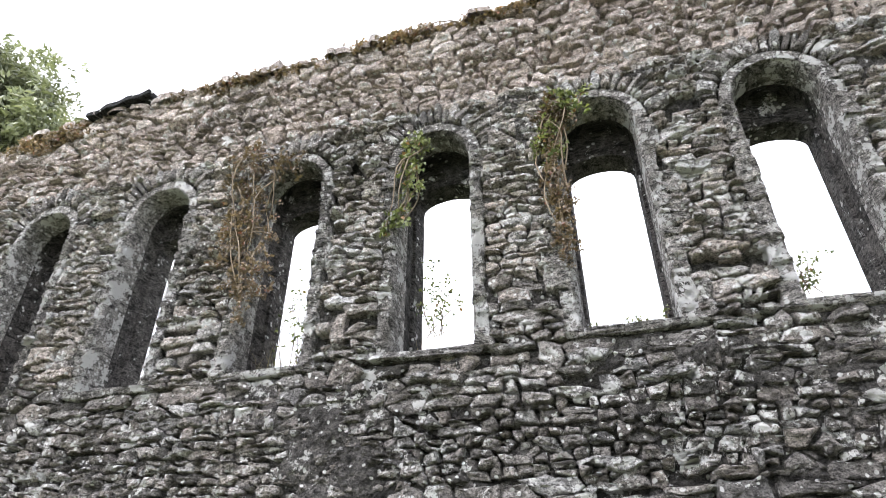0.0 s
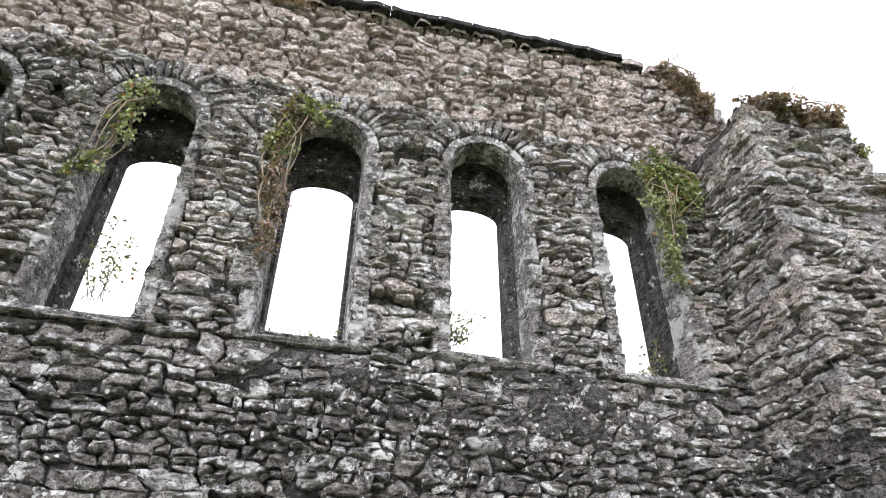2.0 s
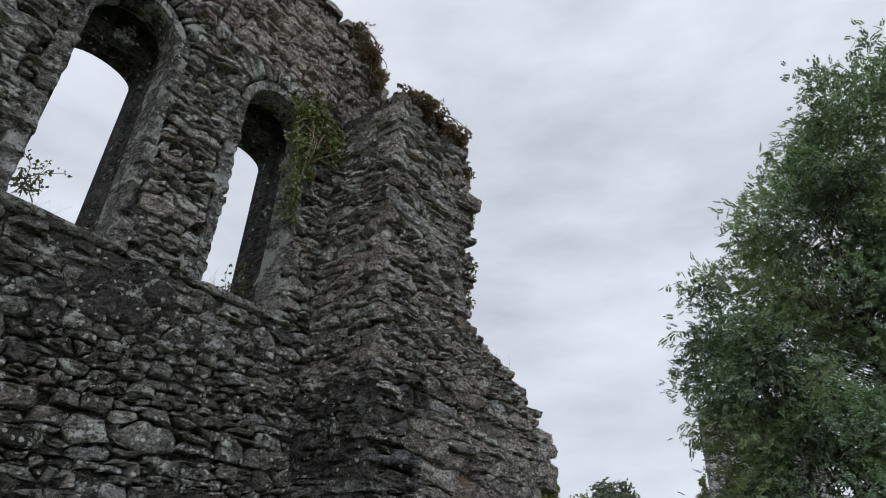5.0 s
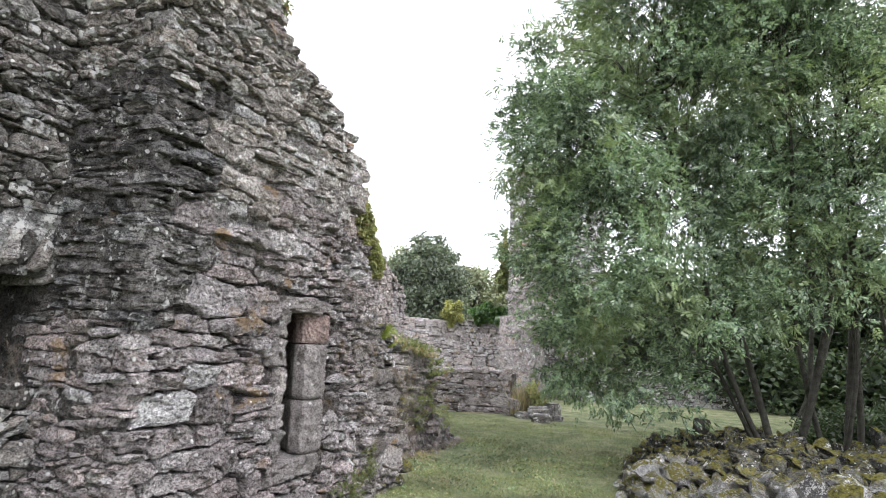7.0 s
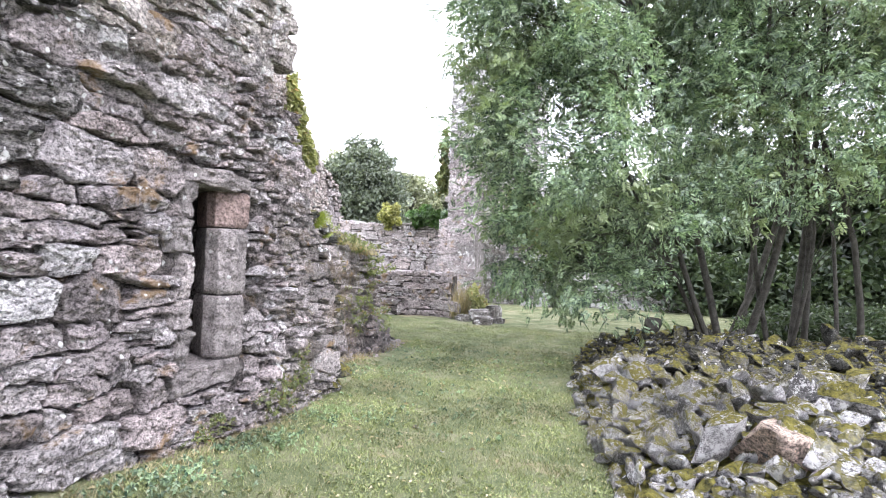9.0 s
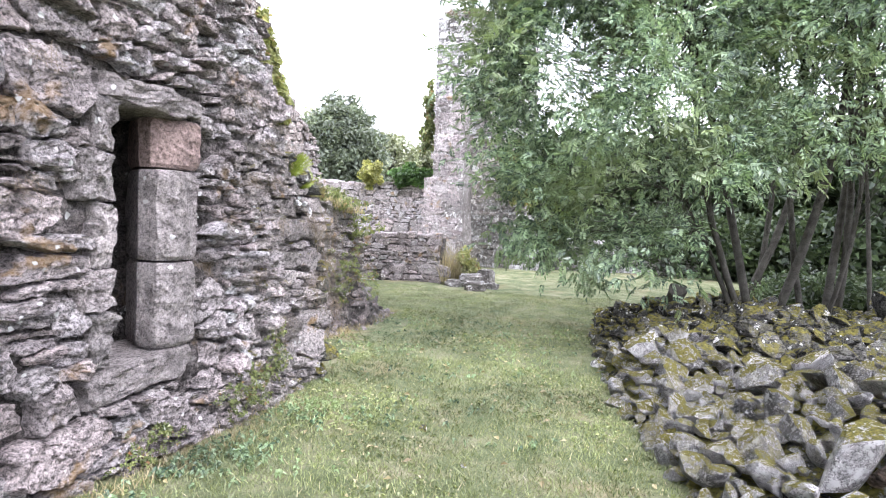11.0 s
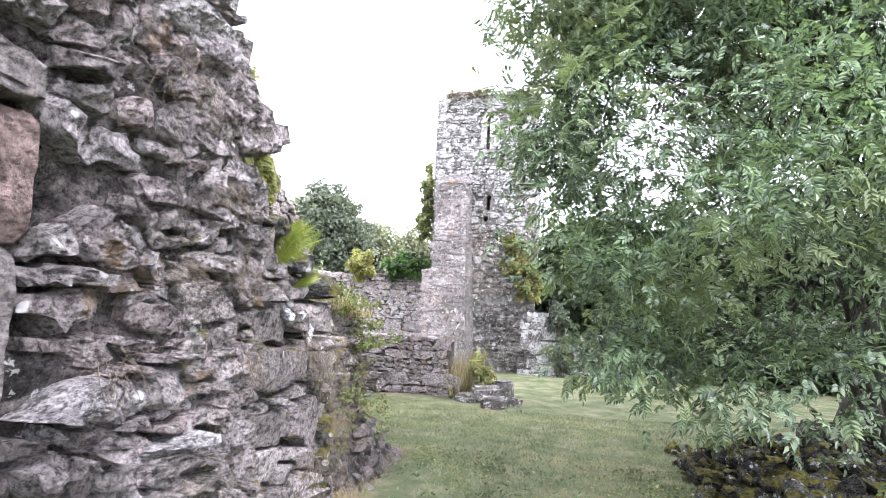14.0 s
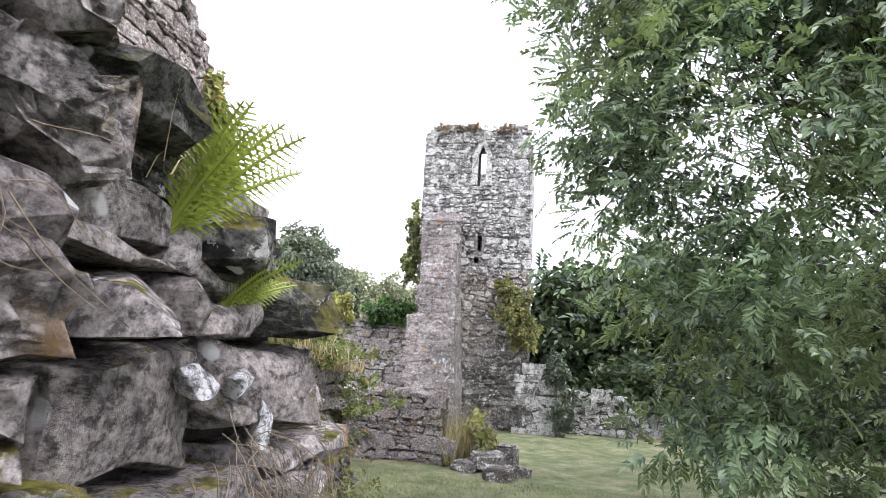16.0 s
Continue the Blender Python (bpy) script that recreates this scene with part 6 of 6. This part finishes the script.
def tufts(name, label, spots, count, height, mat, seed, width=0.004, category="grass", lean=0.35):
    """Long grass blades or bare stems round spots (x, y, z, rx, ry)."""
    rng = np.random.default_rng(seed)
    sp = np.array(spots)[rng.integers(0, len(spots), count)]
    x, y, z = sp[:, 0] + rng.normal(0, 0.5, count) * sp[:, 3], sp[:, 1] + rng.normal(0, 0.5, count) * sp[:, 4], sp[:, 2]
    a, h = rng.uniform(0, math.tau, count), rng.uniform(0.35, 1.0, count) * height
    off = rng.normal(0, lean, (count, 2)) * h[:, None]
    c, s, w = np.cos(a), np.sin(a), rng.uniform(0.5, 1.2, count) * width
    low = np.stack([x, y, z], 1)
    mid, tip = low + np.stack([off[:, 0] * 0.35, off[:, 1] * 0.35, h * 0.6], 1), low + np.stack([off[:, 0], off[:, 1], h], 1)
    side = np.stack([c * w, s * w, np.zeros(count)], 1)
    verts = np.stack([low - side, low + side, mid + side * 0.7, mid - side * 0.7, tip], 1).reshape(-1, 3)
    k = np.arange(count)[:, None] * 5
    tris = np.concatenate([k + np.array([0, 1, 2]), k + np.array([0, 2, 3]), k + np.array([3, 2, 4])])
    ob = new(name, quick_mesh(name, verts, tris, mat))
    return tagged(ob, label, category, kind="stuff")


heads = [(x, 4.35, float(np.interp(x, [p[0] for p in TOP], [p[1] for p in TOP])), 0.25, 0.12) for x in np.arange(-7.5, 4.2, 0.35)]
tufts("wall_grass", "thin seeding grass on the tall wall head", heads, 420, 0.32, M_DRYGRASS, 401, 0.003)
tufts("wall_grass", "green grass on the tall wall head", heads[:14], 260, 0.14, M_GRASSBLADE, 402, 0.006)
tufts("wall_grass", "seeding grass on the broken wall", [(4.3, 3.6, 7.0, 0.3, 0.2), (4.8, 3.6, 6.95, 0.3, 0.2), (5.9, 3.6, 4.45, 0.5, 0.2)], 160, 0.3, M_DRYGRASS, 403, 0.003)
tufts("sill_grass", "thin grass stems on the lancet sills", [(c, 4.6, SILL, 0.25, 0.15) for c in LANCETS[2:]], 320, 0.36, M_DRYGRASS, 404, 0.0025)
tufts("dry_grass", "tall dry grass beside the low wall", [(18.1, 4.4, -0.05, 0.4, 0.16), (18.3, 4.2, 0.0, 0.3, 0.2)], 420, 1.05, M_DRYGRASS, 405, 0.006)
tufts("dry_grass", "dry grass and roots on the ruined wall", [(x, 4.35, float(np.interp(x, [p[0] for p in CORE[1:-1]], [p[1] for p in CORE[1:-1]])) - 0.05, 0.25, 0.2) for x in np.arange(8.4, 11.6, 0.25)], 1500, 0.15, M_DRYGRASS, 406, 0.005)
tufts("dry_grass", "dry grass on the broken ledge", [(7.7, 3.45, 1.9, 0.3, 0.12), (8.0, 3.5, 1.72, 0.3, 0.15)], 260, 0.1, M_DRYGRASS, 407, 0.0012, lean=0.8)
tufts("verge_grass", "dry unmown grass at the wall foot", [(x, 3.18, gh(x, 3.18), 0.3, 0.14) for x in np.arange(3.9, 7.7, 0.2)], 1300, 0.1, M_DRYGRASS, 408, 0.002, lean=0.8)
tufts("verge_grass", "unmown grass at the foot of the bank", [(x, 4.1, gh(x, 4.1), 0.3, 0.15) for x in np.arange(8.4, 12.8, 0.2)], 1500, 0.12, M_DRYGRASS, 409, 0.003, lean=0.8)


def hanging_roots(label, spots, seed, count=26):
    """Dry tangled roots and stems on a wall face: (x, y, z, spread, drop)."""
    rng = random.Random(seed)
    for x, y, z, spread, drop in spots:
        verts, faces = [], []
        for _ in range(count):
            a = Vector((rng.gauss(0, spread * 0.5), -rng.uniform(0, 0.03), rng.gauss(0, spread * 0.3)))
            b = a + Vector((rng.gauss(0, spread * 0.6), -rng.uniform(0.01, 0.1), -drop * rng.uniform(0.1, 1.0)))
            tube(verts, faces, bent(a, b, rng, 0.2, 6), 0.001, 0.0004, 4)
        ob = new("dry_root_tuft", list_mesh("dry_root_tuft", verts, faces, M_TWIG, True))
        ob.location = (x, y, z)
        tagged(ob, label, "dry roots", kind="stuff")


hanging_roots("tangled dry roots hanging from the rubble face", [
    (6.75, 3.26, 2.35, 0.13, 0.2), (5.35, 3.26, 2.95, 0.2, 0.15), (4.9, 3.27, 3.6, 0.2, 0.15), (5.1, 3.26, 1.65, 0.1, 0.12), (7.35, 3.26, 0.7, 0.12, 0.25), (6.95, 3.27, 1.1, 0.07, 0.12), (6.55, 3.27, 3.1, 0.15, 0.2),
    (7.05, 3.27, 2.05, 0.1, 0.12), (7.2, 3.26, 1.8, 0.1, 0.12), (6.85, 3.27, 1.75, 0.1, 0.1), (7.3, 3.26, 1.45, 0.1, 0.14), (6.6, 3.27, 1.5, 0.1, 0.14), (5.2, 3.26, 2.2, 0.12, 0.12)], 501)
hanging_roots("dry roots and stems draped over the ledge", [(7.75, 3.26, 1.5, 0.12, 0.25), (8.0, 3.24, 1.45, 0.14, 0.4), (8.15, 3.22, 1.15, 0.14, 0.4), (7.9, 3.22, 1.0, 0.15, 0.4), (8.2, 3.2, 0.75, 0.14, 0.4)], 505, 40)
hanging_roots("dry stems hanging in the corner of the walls", [(3.86, 3.75, 1.9, 0.2, 0.7), (3.6, 4.1, 1.75, 0.25, 0.6)], 502, 18)
hanging_roots("dry weeds rooted in the tall wall", [(1.0, 4.13, 7.5, 0.16, 0.1), (-0.05, 4.13, 7.35, 0.14, 0.12), (2.3, 4.13, 7.65, 0.16, 0.12), (0.3, 4.13, 7.85, 0.2, 0.1), (-2.2, 4.13, 7.5, 0.2, 0.1)], 503, 34)
hanging_roots("dry roots hanging over the debris bank", [(9.0, 4.25, 1.6, 0.3, 0.8), (9.8, 4.25, 1.5, 0.35, 0.8), (10.6, 4.25, 1.4, 0.35, 0.8), (11.3, 4.2, 1.1, 0.3, 0.6)], 504, 34)


def window_sprig(x, z, height, seed, label):
    """A thin bush growing in a lancet: fine stems with scattered leaves."""
    rng, nrng = random.Random(seed), np.random.default_rng(seed)
    root = thing("window_shrub", x, 4.72, z, label, "shrub", "plants in the lancets")
    verts, faces, pts = [], [], []
    for _ in range(7):
        tip = Vector((rng.gauss(0, 0.14), rng.uniform(-0.15, 0.15), height * rng.uniform(0.4, 1.0)))
        path = bent((rng.gauss(0, 0.1), 0, 0), tip, rng, 0.15, 7)
        tube(verts, faces, path, 0.005, 0.002, 4)
        pts += [p + Vector((rng.gauss(0, 0.025), rng.gauss(0, 0.025), 0)) for p in path[2:] for _ in range(4)]
    tagged(part("stem", list_mesh("stem", verts, faces, M_TWIG, True), root), kind="stuff")
    arr = np.array([tuple(p) for p in pts])
    part("foliage", leaves("foliage", sprig(1, 0.01, 0.035, 0.026, rng), arr, nrng.normal(0, 1, (len(arr), 3)), M_IVY, nrng), root)


window_sprig(-2.95, SILL, 1.2, 511, "bare twiggy shrub growing in a lancet")
window_sprig(-2.75, SILL, 1.3, 512, "bare twiggy shrub growing in a lancet")
window_sprig(-1.45, SILL + 0.35, 0.7, 513, "small leafy shrub in a lancet")
window_sprig(0.25, SILL, 0.35, 514, "low leafy weeds on a lancet sill")
window_sprig(0.0, SILL, 0.25, 515, "low leafy weeds on a lancet sill")
window_sprig(1.45, SILL + 0.3, 0.45, 516, "small leafy shrub in a lancet")
window_sprig(3.3, SILL, 0.6, 517, "leafy weeds on the last lancet sill")


# ---- slates on the tall wall head ----
def slate(x0, x1, z0, z1, seed, tilt=0.0):
    rng = random.Random(seed)
    bm = bmesh.new()
    n = 6
    rings = []
    for i in range(n + 1):
        s = i / n
        x, z = x0 + s * (x1 - x0), z0 + s * (z1 - z0)
        front, thick = -0.14 + rng.uniform(-0.02, 0.02), 0.075 + rng.uniform(-0.012, 0.012)
        rings.append([bm.verts.new(p) for p in ((x, 4.2 + front, z - tilt), (x, 4.2 + front, z - tilt + thick), (x, 4.75, z + thick), (x, 4.75, z))])
    for a, b in zip(rings, rings[1:]):
        for i in range(4):
            bm.faces.new((a[i], a[(i + 1) % 4], b[(i + 1) % 4], b[i]))
    bm.faces.new(rings[0]), bm.faces.new(rings[-1][::-1])
    bmesh.ops.recalc_face_normals(bm, faces=bm.faces)
    bmesh.ops.bevel(bm, geom=bm.edges[:], offset=0.008, segments=1, affect="EDGES")
    me = bpy.data.meshes.new("coping_slate")
    bm.to_mesh(me)
    bm.free()
    me.materials.append(M_SLATE)
    tagged(new("coping_slate", me), "dark slate coping slab on the wall head", "slate", "slates on the wall head")


for k in range(4):
    slate(-0.36 + 0.92 * k, 0.555 + 0.92 * k, 8.3 + 0.014 * k, 8.314 + 0.014 * k, 600 + k, 0.03)
slate(-6.0, -5.1, 8.2, 8.36, 610, 0.1)

# ---- tree behind the tall wall, woodland floor and shrubs ----
LEAFY = sprig(5, 0.08, 0.14, 0.07, random.Random(15))
build_tree("elder_tree", "leafy tree rising behind the tall wall", [((-11.6, 6.6, 0.0), (-11.4, 6.2, 11.5), 0.14)],
    [(-11.2, 6.0, 12.2, 1.2, 0.9, 0.9), (-10.5, 6.0, 11.0, 0.8, 0.7, 0.7), (-12.0, 6.2, 10.6, 1.2, 1.0, 1.0)], 90, LEAFY, M_PALELEAF, 621, (0.8, 1.3), 26, 0.25, 0.4, 0.2)
for k, (x, y, h) in enumerate(((26.5, -3.6, 2.2), (26.0, -6.0, 2.4), (24.5, -8.2, 2.6), (22.5, -9.8, 2.4), (20.5, -11.0, 2.6), (27.5, 0.5, 2.4), (27.0, -1.6, 2.6))):
    build_tree("woodland_shrub", "dense dark shrub at the edge of the lawn", [((x, y, -0.3), (x, y, h * 0.7), 0.05)],
        [(x, y, h * 0.4, 1.3, 1.4, h * 0.5)], 70, FAR, M_WOOD, 630 + k, (0.6, 1.1), 14, 0.35, 0.4, 0.1, category="shrub")
for k, (x, y, h) in enumerate(((15.6, -3.4, 0.8), (16.2, -4.6, 0.9), (15.4, -5.6, 0.9), (17.0, -5.8, 1.1), (16.0, -7.2, 1.2), (17.6, -4.0, 0.8))):
    build_tree("undergrowth_bush", "low dark bramble undergrowth beneath the ash trees", [((x, y, -0.2), (x, y, h * 0.7), 0.02)],
        [(x, y, h * 0.3, 1.0, 1.0, h * 0.45)], 60, FAR, M_WOOD, 650 + k, (0.25, 0.5), 18, 0.25, 0.4, 0.1, category="shrub")


def scatter_leaves():
    """Clover and broad weeds in the turf, and a few pale fallen leaves."""
    rng = np.random.default_rng(77)
    n = 9000
    x, y = rng.uniform(3.5, 13.0, n), rng.uniform(0.0, 4.0, n)
    lump = np.sin(2.3 * x + 1.1 * y) + np.sin(3.1 * y - 1.7 * x) + rng.normal(0, 0.5, n)
    ok = (lump > 0.1) & (pile_height(x, y) < 0.05) & ~((y > 3.25) & (x < 8.3))
    x, y = x[ok], y[ok]
    pts = np.stack([x, y, ground_height(x, y) + rng.uniform(0.01, 0.035, len(x))], 1)
    dirs = np.stack([rng.normal(0, 1, len(x)), rng.normal(0, 1, len(x)), rng.uniform(-0.1, 0.5, len(x))], 1)
    clover = sprig(3, 0.012, 0.026, 0.02, random.Random(16))
    tagged(new("clover", leaves("clover", clover, pts, dirs, M_GRASSBLADE, rng)), "clover and small broad weeds in the turf", "weeds", kind="stuff")
    n = 1500
    x = np.concatenate([rng.uniform(4.6, 7.6, n), rng.uniform(7.0, 12.5, n)])
    y = np.concatenate([3.2 - np.abs(rng.normal(0, 0.3, n)), rng.uniform(1.0, 4.0, n)])
    ok = (rng.random(len(x)) < 0.25 + 0.2 * np.sin(5.3 * x + 2.1 * y)) & (pile_height(x, y) < 0.04)
    x, y = x[ok], y[ok]
    pts = np.stack([x, y, ground_height(x, y) + rng.uniform(0.02, 0.05, len(x))], 1)
    dirs = np.stack([rng.normal(0, 1, len(x)), rng.normal(0, 1, len(x)), rng.uniform(0.0, 0.6, len(x))], 1)
    tagged(new("broad_weeds", leaves("broad_weeds", sprig(4, 0.02, 0.034, 0.022, random.Random(18)), pts, dirs, M_ASH, rng)), "dark broad-leaved weeds in the turf", "weeds", kind="stuff")
    k = 160
    pts = np.stack([rng.uniform(4, 13, k), rng.uniform(0.6, 3.6, k), np.zeros(k)], 1)
    pts[:, 2] = ground_height(pts[:, 0], pts[:, 1]) + 0.03
    dirs = np.stack([rng.normal(0, 1, k), rng.normal(0, 1, k), rng.normal(0, 0.15, k)], 1)
    tagged(new("fallen_leaves", leaves("fallen_leaves", simple_leaf(0.055, 0.03), pts, dirs, M_DRYGRASS, rng)), "pale dry fallen leaves on the lawn", "leaves", kind="stuff")


scatter_leaves()
ivy("brown moss and weeds on the tower head", M_IVYRED, (25.5, [(4.2, 9.05, 0.5, 0.14), (5.4, 9.1, 0.6, 0.16), (6.3, 9.1, 0.3, 0.14)]), 260, 220, face="west", depth=0.5, stems=0)
for k, (x, z, rx, rz) in enumerate(((7.49, 1.73, 0.035, 0.035), (7.69, 1.615, 0.09, 0.04), (7.88, 1.56, 0.04, 0.06), (7.8, 1.62, 0.05, 0.03))):
    single_rock("quartz_stone", x, 3.325 - 0.1 * (x - 7.49), z, rx, 0.035, rz, M_QUARTZ, "white quartz stone bedded in the broken ledge", "stone", 701 + k, 0.2 * k)
